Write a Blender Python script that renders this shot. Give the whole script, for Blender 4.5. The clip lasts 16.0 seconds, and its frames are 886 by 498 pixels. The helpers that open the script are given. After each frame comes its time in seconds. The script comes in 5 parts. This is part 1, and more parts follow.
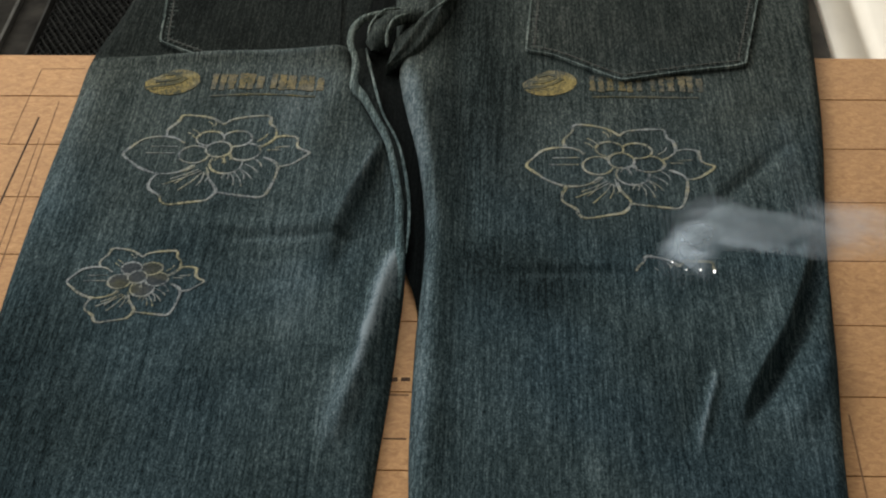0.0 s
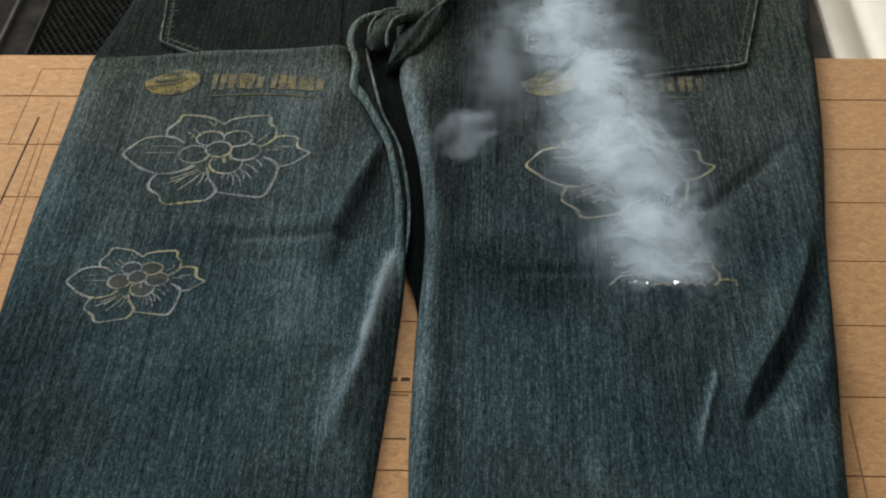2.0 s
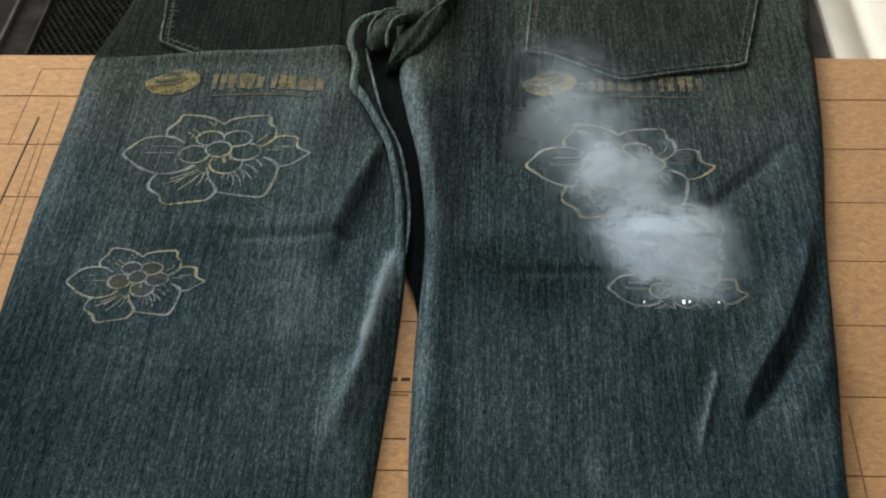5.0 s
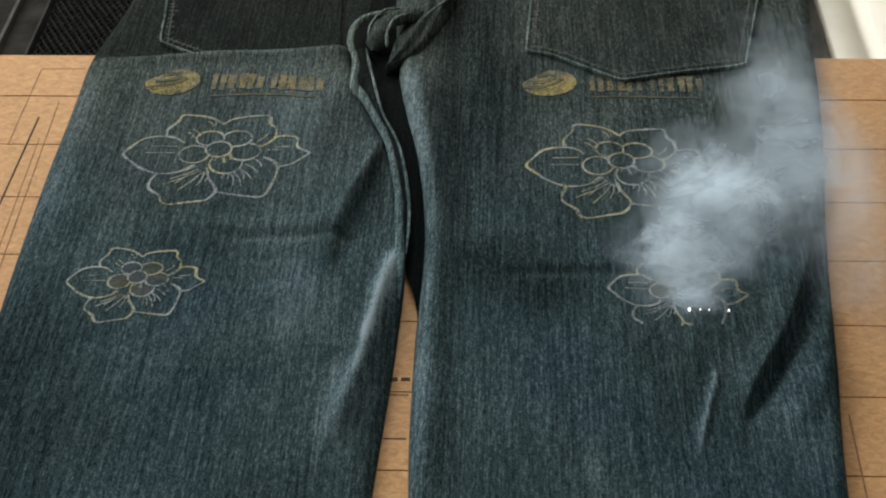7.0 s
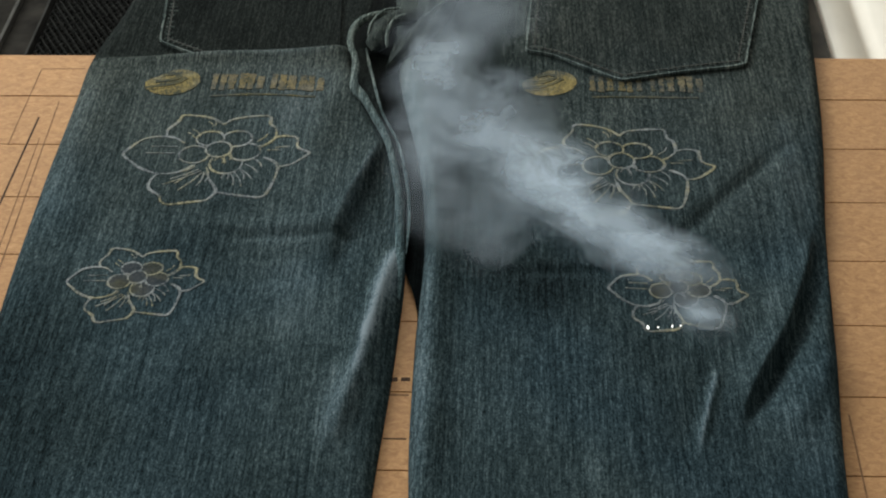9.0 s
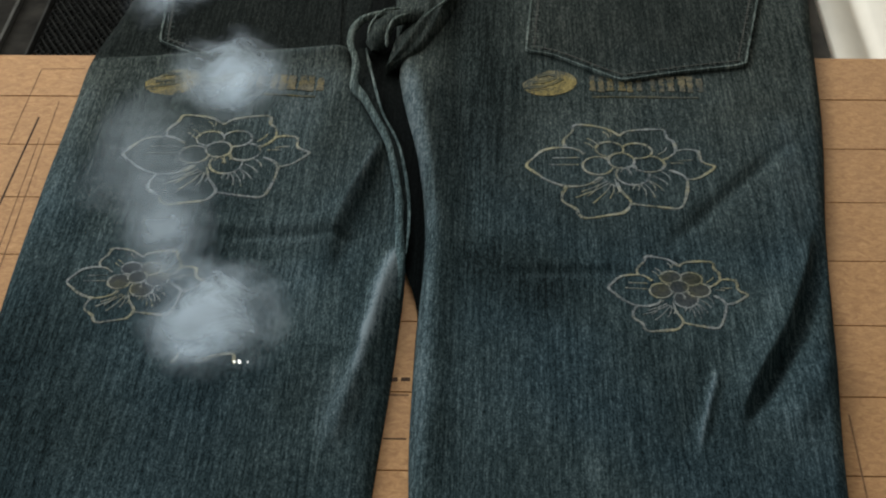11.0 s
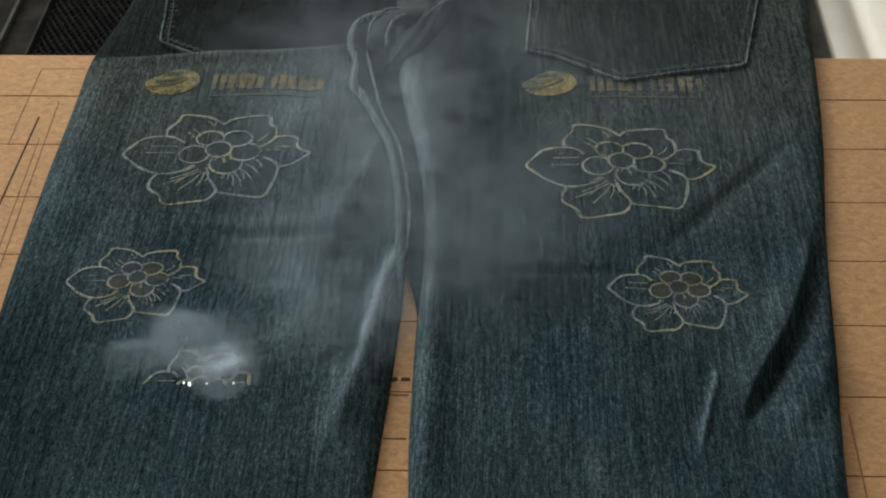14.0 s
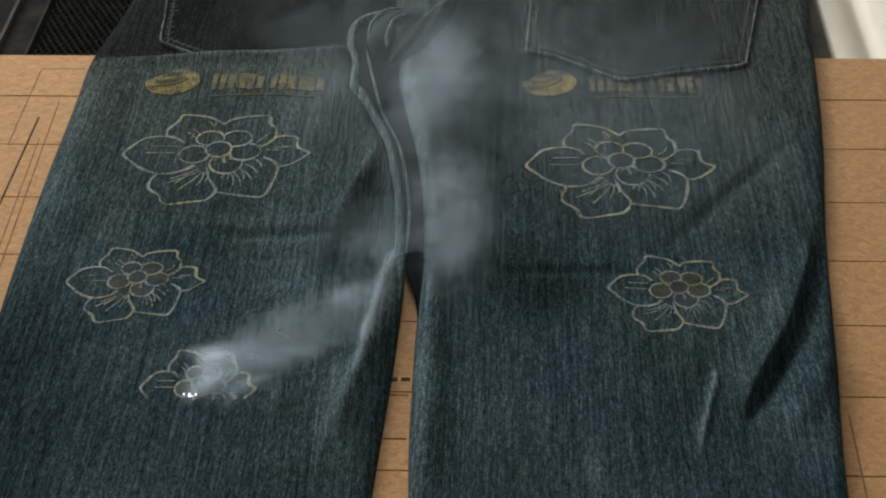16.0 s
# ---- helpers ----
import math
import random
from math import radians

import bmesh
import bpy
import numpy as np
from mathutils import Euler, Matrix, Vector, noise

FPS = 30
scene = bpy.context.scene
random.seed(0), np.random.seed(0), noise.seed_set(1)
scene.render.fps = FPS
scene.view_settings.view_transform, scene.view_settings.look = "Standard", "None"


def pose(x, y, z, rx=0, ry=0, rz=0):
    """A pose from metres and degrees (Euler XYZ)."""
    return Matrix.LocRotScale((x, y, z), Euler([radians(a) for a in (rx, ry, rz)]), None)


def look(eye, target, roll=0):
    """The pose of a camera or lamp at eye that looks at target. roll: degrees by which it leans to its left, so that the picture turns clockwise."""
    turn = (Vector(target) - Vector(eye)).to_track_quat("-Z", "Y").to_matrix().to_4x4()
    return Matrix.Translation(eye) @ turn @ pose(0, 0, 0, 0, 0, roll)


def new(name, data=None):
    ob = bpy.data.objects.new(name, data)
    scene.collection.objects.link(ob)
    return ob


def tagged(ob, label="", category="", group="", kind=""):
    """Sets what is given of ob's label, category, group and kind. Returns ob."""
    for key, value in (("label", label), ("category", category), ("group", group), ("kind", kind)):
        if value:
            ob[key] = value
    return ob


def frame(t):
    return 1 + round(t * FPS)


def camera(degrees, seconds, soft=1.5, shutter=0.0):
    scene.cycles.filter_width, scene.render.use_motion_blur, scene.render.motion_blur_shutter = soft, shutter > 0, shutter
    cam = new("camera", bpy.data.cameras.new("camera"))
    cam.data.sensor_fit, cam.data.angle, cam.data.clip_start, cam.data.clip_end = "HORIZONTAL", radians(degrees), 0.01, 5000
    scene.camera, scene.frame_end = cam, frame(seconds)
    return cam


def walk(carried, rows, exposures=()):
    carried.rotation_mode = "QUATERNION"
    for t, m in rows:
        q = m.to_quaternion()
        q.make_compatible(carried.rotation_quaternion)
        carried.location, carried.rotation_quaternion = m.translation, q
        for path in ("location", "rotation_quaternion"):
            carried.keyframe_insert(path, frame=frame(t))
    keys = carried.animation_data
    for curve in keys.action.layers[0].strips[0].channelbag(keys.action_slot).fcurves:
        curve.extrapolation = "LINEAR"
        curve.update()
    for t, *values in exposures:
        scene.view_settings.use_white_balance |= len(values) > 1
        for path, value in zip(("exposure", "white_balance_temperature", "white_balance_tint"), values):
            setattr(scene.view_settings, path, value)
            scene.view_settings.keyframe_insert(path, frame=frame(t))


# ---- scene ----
# camera: still, looking down on the work table
cam = camera(29.79, 16.0, soft=2.1)
scene.cycles.transparent_max_bounces = 32
STAND = pose(0.0, -0.9402, 0.5879, 52.83, 0, 2.57) @ pose(0, 0, 0, 0, 0, -1.08)
walk(cam, [(0, STAND), (16.0, STAND)], exposures=[(0, 0.0, 6500, 10), (0.5, 0.2, 6350, 8), (1.5, 0.28, 6300, 8), (2.2, 0.0, 6350, 8), (3.0, 0.12, 6300, 8), (4.0, 0.12, 6300, 8),
                                                   (7.0, 0.18, 6250, 7), (7.5, 0.12, 6300, 8), (8.0, 0.12, 6200, 7), (8.5, -0.18, 6300, 8), (9.0, 0.0, 6200, 7), (11.5, -0.24, 6200, 7),
                                                   (12.5, -0.32, 6250, 7), (13.5, -0.38, 6250, 7), (14.0, -0.26, 6200, 7), (14.5, -0.46, 6250, 7), (15.0, -0.36, 6400, 8), (16.0, -0.22, 6300, 8)])

# ---- light: daylight from a window beside the table ----
world = bpy.data.worlds.new("world")
scene.world = world
world.use_nodes = True
wn = world.node_tree
sky = wn.nodes.new("ShaderNodeTexSky")
sky.sky_type, sky.sun_disc = "NISHITA", False
sky.sun_elevation, sky.sun_rotation = radians(35), radians(250)
wn.nodes["Background"].inputs["Strength"].default_value = 0.1
wn.links.new(sky.outputs[0], wn.nodes["Background"].inputs["Color"])


def area_lamp(name, m, sx, sy, power, colour):
    data = bpy.data.lights.new(name, "AREA")
    data.shape, data.size, data.size_y, data.energy, data.color = "RECTANGLE", sx, sy, power, colour
    ob = new(name, data)
    ob.matrix_world = m
    return ob


area_lamp("window_light", look((-1.96, 0.55, 1.2), (0.0, -0.1, 0.0)), 1.5, 1.0, 49, (0.97, 0.98, 0.95))
# fill lamp at an added, unseen opening in the rear wall
area_lamp("rear_window_light", look((-0.3, 1.96, 1.05), (0.0, -0.1, 0.0)), 1.6, 0.9, 45, (1.0, 0.98, 0.90))


# ---- materials ----
class Nodes:
    """A small helper to write node materials."""

    def __init__(self, name):
        self.mat = bpy.data.materials.new(name)
        self.mat.use_nodes = True
        self.t = self.mat.node_tree
        self.bsdf = self.t.nodes["Principled BSDF"]
        self.out = self.t.nodes["Material Output"]

    def add(self, kind, **values):
        n = self.t.nodes.new(kind)
        for key, v in values.items():
            n.inputs[key.replace("_", " ")].default_value = v
        return n

    def link(self, a, b):
        self.t.links.new(a, b)

    def coords(self, which="Object", scale=(1, 1, 1)):
        c = self.add("ShaderNodeTexCoord")
        m = self.add("ShaderNodeMapping")
        m.inputs["Scale"].default_value = scale
        self.link(c.outputs[which], m.inputs["Vector"])
        return m.outputs[0]

    def noise(self, vec, scale, detail=4.0, rough=0.6, distort=0.0):
        n = self.add("ShaderNodeTexNoise", Scale=scale, Detail=detail, Roughness=rough, Distortion=distort)
        self.link(vec, n.inputs["Vector"])
        return n.outputs["Fac"]

    def ramp(self, fac, *stops):
        r = self.add("ShaderNodeValToRGB")
        e = r.color_ramp.elements
        while len(e) < len(stops):
            e.new(0.5)
        for el, (pos, col) in zip(e, stops):
            el.position = pos
            el.color = (*col, 1) if len(col) == 3 else col
        self.link(fac, r.inputs[0])
        return r.outputs[0]

    def grey(self, fac, lo, hi, a=0.0, b=1.0):
        r = self.add("ShaderNodeMapRange")
        for i, v in enumerate((lo, hi, a, b)):
            r.inputs[1 + i].default_value = v
        self.link(fac, r.inputs[0])
        return r.outputs[0]

    def mix(self, fac, a, b, mode="MIX"):
        m = self.add("ShaderNodeMix")
        m.data_type, m.blend_type = "RGBA", mode
        for slot, v in ((0, fac), (6, a), (7, b)):
            if isinstance(v, (int, float)):
                m.inputs[slot].default_value = v
            elif isinstance(v, tuple):
                m.inputs[slot].default_value = (*v, 1)
            else:
                self.link(v, m.inputs[slot])
        return m.outputs[2]

    def math(self, op, a, b=0.0):
        m = self.add("ShaderNodeMath")
        m.operation = op
        for i, v in enumerate((a, b)):
            if isinstance(v, (int, float)):
                m.inputs[i].default_value = v
            else:
                self.link(v, m.inputs[i])
        return m.outputs[0]

    def bump(self, height, distance, strength=1.0):
        b = self.add("ShaderNodeBump", Strength=strength, Distance=distance)
        self.link(height, b.inputs["Height"])
        self.link(b.outputs[0], self.bsdf.inputs["Normal"])

    def finish(self, colour, rough=0.8, metal=0.0, spec=0.3):
        for key, v in (("Base Color", colour), ("Roughness", rough)):
            if isinstance(v, (int, float)):
                self.bsdf.inputs[key].default_value = v
            elif isinstance(v, tuple):
                self.bsdf.inputs[key].default_value = (*v, 1)
            else:
                self.link(v, self.bsdf.inputs[key])
        self.bsdf.inputs["Metallic"].default_value = metal
        self.bsdf.inputs["Specular IOR Level"].default_value = spec
        return self.mat


def denim(name, light=1.0, worn=0.5):
    """Worn blue-black denim: long pale slubs along the leg, fine weave specks, soft washed patches, pale worn ridges,
    painted fold light and shade.
    """
    n = Nodes(name)
    slub = n.noise(n.coords(scale=(760, 19, 60)), 1.0, 3.0, 0.65)
    short = n.noise(n.coords(scale=(860, 230, 60)), 1.0, 2.0, 0.65)
    fine = n.noise(n.coords(scale=(1250, 850, 400)), 1.0, 2.0, 0.75)
    patch = n.noise(n.coords(), 11.0, 4.0, 0.55, 0.4)
    wash = n.noise(n.coords(scale=(1.0, 0.35, 1.0)), 42.0, 3.0, 0.6)
    thread = n.math("ADD", n.math("MULTIPLY", slub, 0.30), n.math("MULTIPLY", fine, 0.36))
    thread = n.math("ADD", thread, n.math("MULTIPLY", short, 0.34))
    shift = n.math("ADD", thread, n.math("MULTIPLY", n.math("SUBTRACT", patch, 0.5), 0.15 * worn + 0.05))
    shift = n.math("ADD", shift, n.math("MULTIPLY", n.math("SUBTRACT", wash, 0.5), 0.08))
    wear_and_shading = n.add("ShaderNodeAttribute")
    wear_and_shading.attribute_name = "wear_and_shading"
    shift = n.math("ADD", shift, n.math("MULTIPLY", wear_and_shading.outputs["Fac"], 0.19))
    a = light
    col = n.ramp(shift, (0.37, (0.0050 * a, 0.0082 * a, 0.0094 * a)), (0.5, (0.0300 * a, 0.0432 * a, 0.0486 * a)),
                 (0.59, (0.073 * a, 0.097 * a, 0.106 * a)), (0.74, (0.21 * a, 0.236 * a, 0.246 * a)))
    tint = n.ramp(n.noise(n.coords(), 7.0, 2.0), (0.4, (0.94, 1.0, 0.97)), (0.62, (0.87, 1.0, 1.06)))
    split = n.add("ShaderNodeSeparateXYZ")
    n.link(n.coords(), split.inputs[0])
    thigh = n.math("ADD", split.outputs["Y"], n.math("MULTIPLY", n.math("SUBTRACT", n.noise(n.coords(), 9.0, 3.0), 0.5), 0.25))
    tint = n.mix(n.grey(thigh, -0.22, 0.06), tint, (1.17, 1.0, 0.82))
    faded = n.mix(n.grey(wear_and_shading.outputs["Fac"], 0.1, 0.7, 0.0, 0.8), tint, (0.93, 1.0, 1.07))
    n.bump(thread, 0.0008, 0.8)
    return n.finish(n.mix(1.0, col, faded, "MULTIPLY"), 0.95, 0.0, 0.02)


def board_material():
    """Raw fibreboard: fine fibres and dark specks."""
    n = Nodes("fibreboard")
    fibre = n.noise(n.coords(scale=(1, 1.5, 1)), 170.0, 6.0, 0.75, 0.9)
    blotch = n.noise(n.coords(), 22.0, 4.0, 0.6)
    col = n.ramp(fibre, (0.3, (0.31, 0.150, 0.060)), (0.55, (0.49, 0.265, 0.112)), (0.75, (0.62, 0.375, 0.175)))
    col = n.mix(n.grey(blotch, 0.4, 0.7, 0.0, 0.3), col, (0.36, 0.20, 0.10))
    own = n.add("ShaderNodeObjectInfo")
    col = n.mix(n.grey(own.outputs["Random"], 0, 1, 0.0, 0.12), col, (0.30, 0.18, 0.10))
    n.bump(fibre, 0.0004, 0.4)
    return n.finish(col, 0.75, 0.0, 0.25)


def plain(name, colour, rough=0.7, metal=0.0, vary=0.25, scale=40.0, bump=0.0003, spec=0.3):
    n = Nodes(name)
    g = n.noise(n.coords(), scale, 5.0, 0.6)
    dark = tuple(c * (1 - vary) for c in colour)
    lite = tuple(min(1.0, c * (1 + vary)) for c in colour)
    n.bump(g, bump, 0.5)
    return n.finish(n.ramp(g, (0.35, dark), (0.65, lite)), rough, metal, spec)


def burnt_line_material(name, pale, dark, cloth_tone=(0.03, 0.042, 0.042)):
    """Threads bleached by the laser: broken up by the weave, faded here and there down to the cloth's own blue."""
    n = Nodes(name)
    weave = n.noise(n.coords(scale=(850, 480, 300)), 1.0, 2.0, 0.75)
    blot = n.noise(n.coords(), 75.0, 3.0)
    both = n.math("ADD", n.math("MULTIPLY", weave, 0.55), n.math("MULTIPLY", blot, 0.45))
    col = n.ramp(both, (0.36, cloth_tone), (0.47, dark), (0.62, pale))
    hue = n.ramp(n.noise(n.coords(), 42.0, 3.0), (0.42, (0.86, 0.92, 1.15)), (0.60, (1.08, 1.0, 0.78)))
    return n.finish(n.mix(1.0, col, hue, "MULTIPLY"), 0.9, 0.0, 0.1)


def smoke_material():
    """Thin smoke: density that fades out towards the rim of each puff, curled and torn by turbulence."""
    n = Nodes("smoke")
    info = n.add("ShaderNodeObjectInfo")
    where = n.add("ShaderNodeTexCoord")

    def vec(op, a, b, c=None):
        v = n.add("ShaderNodeVectorMath")
        v.operation = op
        for k, q in enumerate((a, b, c)):
            if isinstance(q, tuple):
                v.inputs[k].default_value = q
            elif q is not None:
                n.link(q, v.inputs[k])
        return v.outputs[0] if op != "LENGTH" else v.outputs["Value"]

    place = vec("ADD", vec("MULTIPLY", where.outputs["Object"], (0.8, 1.0, 1.0)), n.math("MULTIPLY", info.outputs["Random"], 9.0))
    swirl = n.add("ShaderNodeTexNoise", Scale=17.0, Detail=3.0, Roughness=0.55)
    n.link(place, swirl.inputs["Vector"])
    lean = vec("SUBTRACT", swirl.outputs["Color"], (0.5, 0.5, 0.5))
    curled = vec("MULTIPLY_ADD", lean, (0.05, 0.05, 0.05), place)
    flat = vec("MULTIPLY_ADD", where.outputs["Generated"], (2, 2, 0), (-1, -1, 0))
    bent = vec("MULTIPLY_ADD", lean, (1.2, 1.2, 0.0), flat)
    billow = n.noise(curled, 34.0, 8.0, 0.64, 0.3)
    rim = n.grey(vec("LENGTH", flat, None), 1.0, 0.12)
    rim.node.interpolation_type = "SMOOTHSTEP"
    body = n.math("MULTIPLY_ADD", vec("LENGTH", bent, None), -0.85)
    body.node.inputs[2].default_value = 0.86
    fall = n.grey(n.math("ADD", body, n.math("MULTIPLY", n.math("SUBTRACT", billow, 0.5), 2.6)), -0.1, 1.0)
    fall.node.interpolation_type = "SMOOTHSTEP"
    alpha = n.math("MULTIPLY", n.math("MULTIPLY", fall, rim), info.outputs["Color"])
    clear = n.add("ShaderNodeBsdfTransparent")
    near = n.add("ShaderNodeBsdfDiffuse", Color=(0.77, 0.885, 1.0, 1))
    thru = n.add("ShaderNodeBsdfTranslucent", Color=(0.77, 0.885, 1.0, 1))
    white = n.add("ShaderNodeMixShader", Fac=0.15)
    n.link(near.outputs[0], white.inputs[1])
    n.link(thru.outputs[0], white.inputs[2])
    mix = n.add("ShaderNodeMixShader")
    n.link(alpha, mix.inputs[0])
    n.link(clear.outputs[0], mix.inputs[1])
    n.link(white.outputs[0], mix.inputs[2])
    n.link(mix.outputs[0], n.out.inputs["Surface"])
    return n.mat


def spark_material():
    n = Nodes("spark_glow")
    e = n.add("ShaderNodeEmission", Color=(1.0, 0.96, 0.88, 1), Strength=2.2)
    n.link(e.outputs[0], n.out.inputs["Surface"])
    return n.mat


DENIM = denim("denim")
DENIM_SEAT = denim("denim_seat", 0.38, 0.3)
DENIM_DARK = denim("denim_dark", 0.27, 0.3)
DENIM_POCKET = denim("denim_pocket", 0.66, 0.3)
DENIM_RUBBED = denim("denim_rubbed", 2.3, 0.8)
DENIM_PUCKER = denim("denim_pucker", 1.25, 0.5)
DENIM_KNOT = denim("denim_knot", 0.7, 0.4)
DENIM_GAP_SHADE = denim("denim_gap_shade", 0.12, 0.3)
DENIM_EDGE = denim("denim_worn_edge", 2.3, 0.8)
THREAD = plain("thread", (0.055, 0.056, 0.048), 0.9, 0, 0.4, 300)
BOARD = board_material()
CUT = plain("charred_cut", (0.060, 0.030, 0.014), 0.9, 0, 0.4, 120)
SCORE = plain("scored_line", (0.20, 0.105, 0.05), 0.9, 0, 0.3, 120)
LINE = burnt_line_material("bleached_thread", (0.34, 0.335, 0.265), (0.165, 0.168, 0.138))
LOGO = burnt_line_material("bleached_mark", (0.27, 0.225, 0.105), (0.12, 0.105, 0.055))
SCORCH = burnt_line_material("singed_cloth", (0.068, 0.071, 0.060), (0.038, 0.043, 0.039), (0.019, 0.024, 0.024))
SWOOSH = burnt_line_material("half_bleached_mark", (0.13, 0.12, 0.07), (0.06, 0.062, 0.045))
FAINT = burnt_line_material("faint_mark", (0.20, 0.165, 0.090), (0.085, 0.078, 0.050))
BLACK = plain("black_steel", (0.014, 0.013, 0.012), 0.85, 0.0, 0.4, 60, spec=0.02)
ALUMINIUM = plain("dark_aluminium", (0.020, 0.018, 0.015), 0.9, 0.0, 0.5, 35, spec=0.03)
PANEL = plain("cream_sheet_metal", (0.70, 0.63, 0.53), 0.5, 0, 0.06, 12)
WALL = plain("wall_paint", (0.42, 0.41, 0.385), 0.85, 0, 0.06, 5)
CONCRETE = plain("concrete", (0.24, 0.235, 0.225), 0.85, 0, 0.25, 7)
SMOKE = smoke_material()
SPARK = spark_material()


# ---- mesh helpers ----
def finish_mesh(name, bm, material, smooth=False):
    me = bpy.data.meshes.new(name)
    bm.normal_update()
    bm.to_mesh(me)
    bm.free()
    me.materials.append(material)
    if smooth:
        me.polygons.foreach_set("use_smooth", [True] * len(me.polygons))
    return me


def part(name, bm, material, parent=None, label="", smooth=False):
    ob = new(name, finish_mesh(name, bm, material, smooth))
    ob.parent = parent
    if label:
        tagged(ob, label)
    return ob


def grid_mesh(name, V, material, parent, label="", wear_and_shading=None):
    """A mesh from a numpy grid of points (rows, columns, 3)."""
    r, c, _ = V.shape
    i = np.arange(r * c).reshape(r, c)
    F = np.stack([i[:-1, :-1], i[:-1, 1:], i[1:, 1:], i[1:, :-1]], -1).reshape(-1, 4)
    me = bpy.data.meshes.new(name)
    me.from_pydata(V.reshape(-1, 3).tolist(), [], F.tolist())
    me.materials.append(material)
    me.polygons.foreach_set("use_smooth", [True] * len(me.polygons))
    me.update()
    if wear_and_shading is not None:
        me.attributes.new("wear_and_shading", "FLOAT", "POINT").data.foreach_set("value", wear_and_shading.ravel())
    ob = new(name, me)
    ob.parent = parent
    if label:
        tagged(ob, label)
    return ob


def add_box(bm, x0, x1, y0, y1, z0, z1, bevel=0.0):
    m = Matrix.Translation(((x0 + x1) / 2, (y0 + y1) / 2, (z0 + z1) / 2)) @ Matrix.Diagonal((x1 - x0, y1 - y0, z1 - z0, 1))
    made = bmesh.ops.create_cube(bm, size=1, matrix=m)
    if bevel:
        edges = list({e for v in made["verts"] for e in v.link_edges})
        bmesh.ops.bevel(bm, geom=edges, offset=bevel, segments=2, affect="EDGES", profile=0.5)


def box(x0, x1, y0, y1, z0, z1, bevel=0.0):
    bm = bmesh.new()
    add_box(bm, x0, x1, y0, y1, z0, z1, bevel)
    return bm


def smooth_path(pts, step):
    """Points along a soft curve through pts (Catmull-Rom), about step apart."""
    P = [np.array(q, float) for q in pts]
    P = [2 * P[0] - P[1]] + P + [2 * P[-1] - P[-2]]
    out = []
    for a, b, c, d in zip(P, P[1:], P[2:], P[3:]):
        k = max(1, int(np.linalg.norm(c - b) / step))
        for s in np.arange(k) / k:
            out.append(0.5 * (2 * b + (c - a) * s + (2 * a - 5 * b + 4 * c - d) * s ** 2 + (3 * b - a - 3 * c + d) * s ** 3))
    out.append(P[-2])
    return np.array(out)


# ---- the jeans' shape ----
def along(knots):
    ys, xs = zip(*sorted((y, x) for x, y in knots))
    fine = np.linspace(ys[0], ys[-1], 400)
    val = np.interp(fine, ys, xs)
    pad = np.pad(val, 12, mode="reflect", reflect_type="odd")
    val = np.convolve(pad, np.ones(25) / 25, "valid")
    return lambda y: np.interp(y, fine, val)


LEFT_OUT = along([(-0.262, 0.22), (-0.2699, 0.1359), (-0.2757, 0.09), (-0.2847, 0.0447), (-0.2835, -0.0253), (-0.2838, -0.09), (-0.2827, -0.1557),
                  (-0.2814, -0.2094), (-0.2782, -0.2727), (-0.2745, -0.3741), (-0.268, -0.52)])
LEFT_IN = along([(-0.085, 0.22), (-0.095, 0.12), (-0.1066, 0.0741), (-0.1025, 0.0359), (-0.0875, -0.0143), (-0.0718, -0.061), (-0.064, -0.1047), (-0.0581, -0.1512),
                 (-0.0549, -0.1944), (-0.0564, -0.2445), (-0.0583, -0.2905), (-0.0609, -0.333), (-0.063, -0.373), (-0.07, -0.52)])
RIGHT_IN = along([(-0.082, 0.22), (-0.0781, 0.1147), (-0.0725, 0.0361), (-0.0653, -0.0141), (-0.0543, -0.0672), (-0.0477, -0.1223), (-0.0451, -0.1676),
                  (-0.0458, -0.2046), (-0.0471, -0.2443), (-0.047, -0.2903), (-0.0467, -0.3327), (-0.0447, -0.3727), (-0.038, -0.52)])
RIGHT_OUT = along([(0.226, 0.22), (0.2186, 0.1303), (0.2138, 0.0817), (0.2114, 0.0487), (0.2058, -0.0204), (0.1999, -0.0726), (0.19, -0.1438), (0.1855, -0.1872),
                   (0.1819, -0.2275), (0.1782, -0.2698), (0.1735, -0.3091), (0.1704, -0.3418), (0.1685, -0.3657), (0.160, -0.52)])
CREASE = along([(0.0363 , -0.2822), (0.0429, -0.2095), (0.047, -0.1673), (0.0551, -0.1058), (0.060, -0.06)])


def ridge(x, y, a, b, height, width):
    """A soft fold from a to b, fading at both ends."""
    a, b = np.array(a), np.array(b)
    d = b - a
    s = ((x - a[0]) * d[0] + (y - a[1]) * d[1]) / (d @ d)
    off = (-(x - a[0]) * d[1] + (y - a[1]) * d[0]) / np.sqrt(d @ d)
    ends = np.clip(np.minimum(s + 0.15, 1.15 - s) / 0.4, 0, 1)
    return height * np.exp(-((off / width) ** 2)) * ends * ends * (3 - 2 * ends)


def trough(x, y, path, depth, width):
    """A soft valley along a curved path, fading at both ends."""
    x, y = np.asarray(x, float), np.asarray(y, float)
    d = np.sqrt((x[..., None] - path[:, 0]) ** 2 + (y[..., None] - path[:, 1]) ** 2)
    k = d.argmin(-1)
    s = k / (len(path) - 1)
    ends = np.clip(np.minimum(s + 0.02, 1.02 - s) / 0.3, 0, 1)
    return depth * np.exp(-((d.min(-1) / width) ** 2)) * ends * ends * (3 - 2 * ends)


def soft_step(v):
    v = np.clip(v, 0, 1)
    return v * v * (3 - 2 * v)


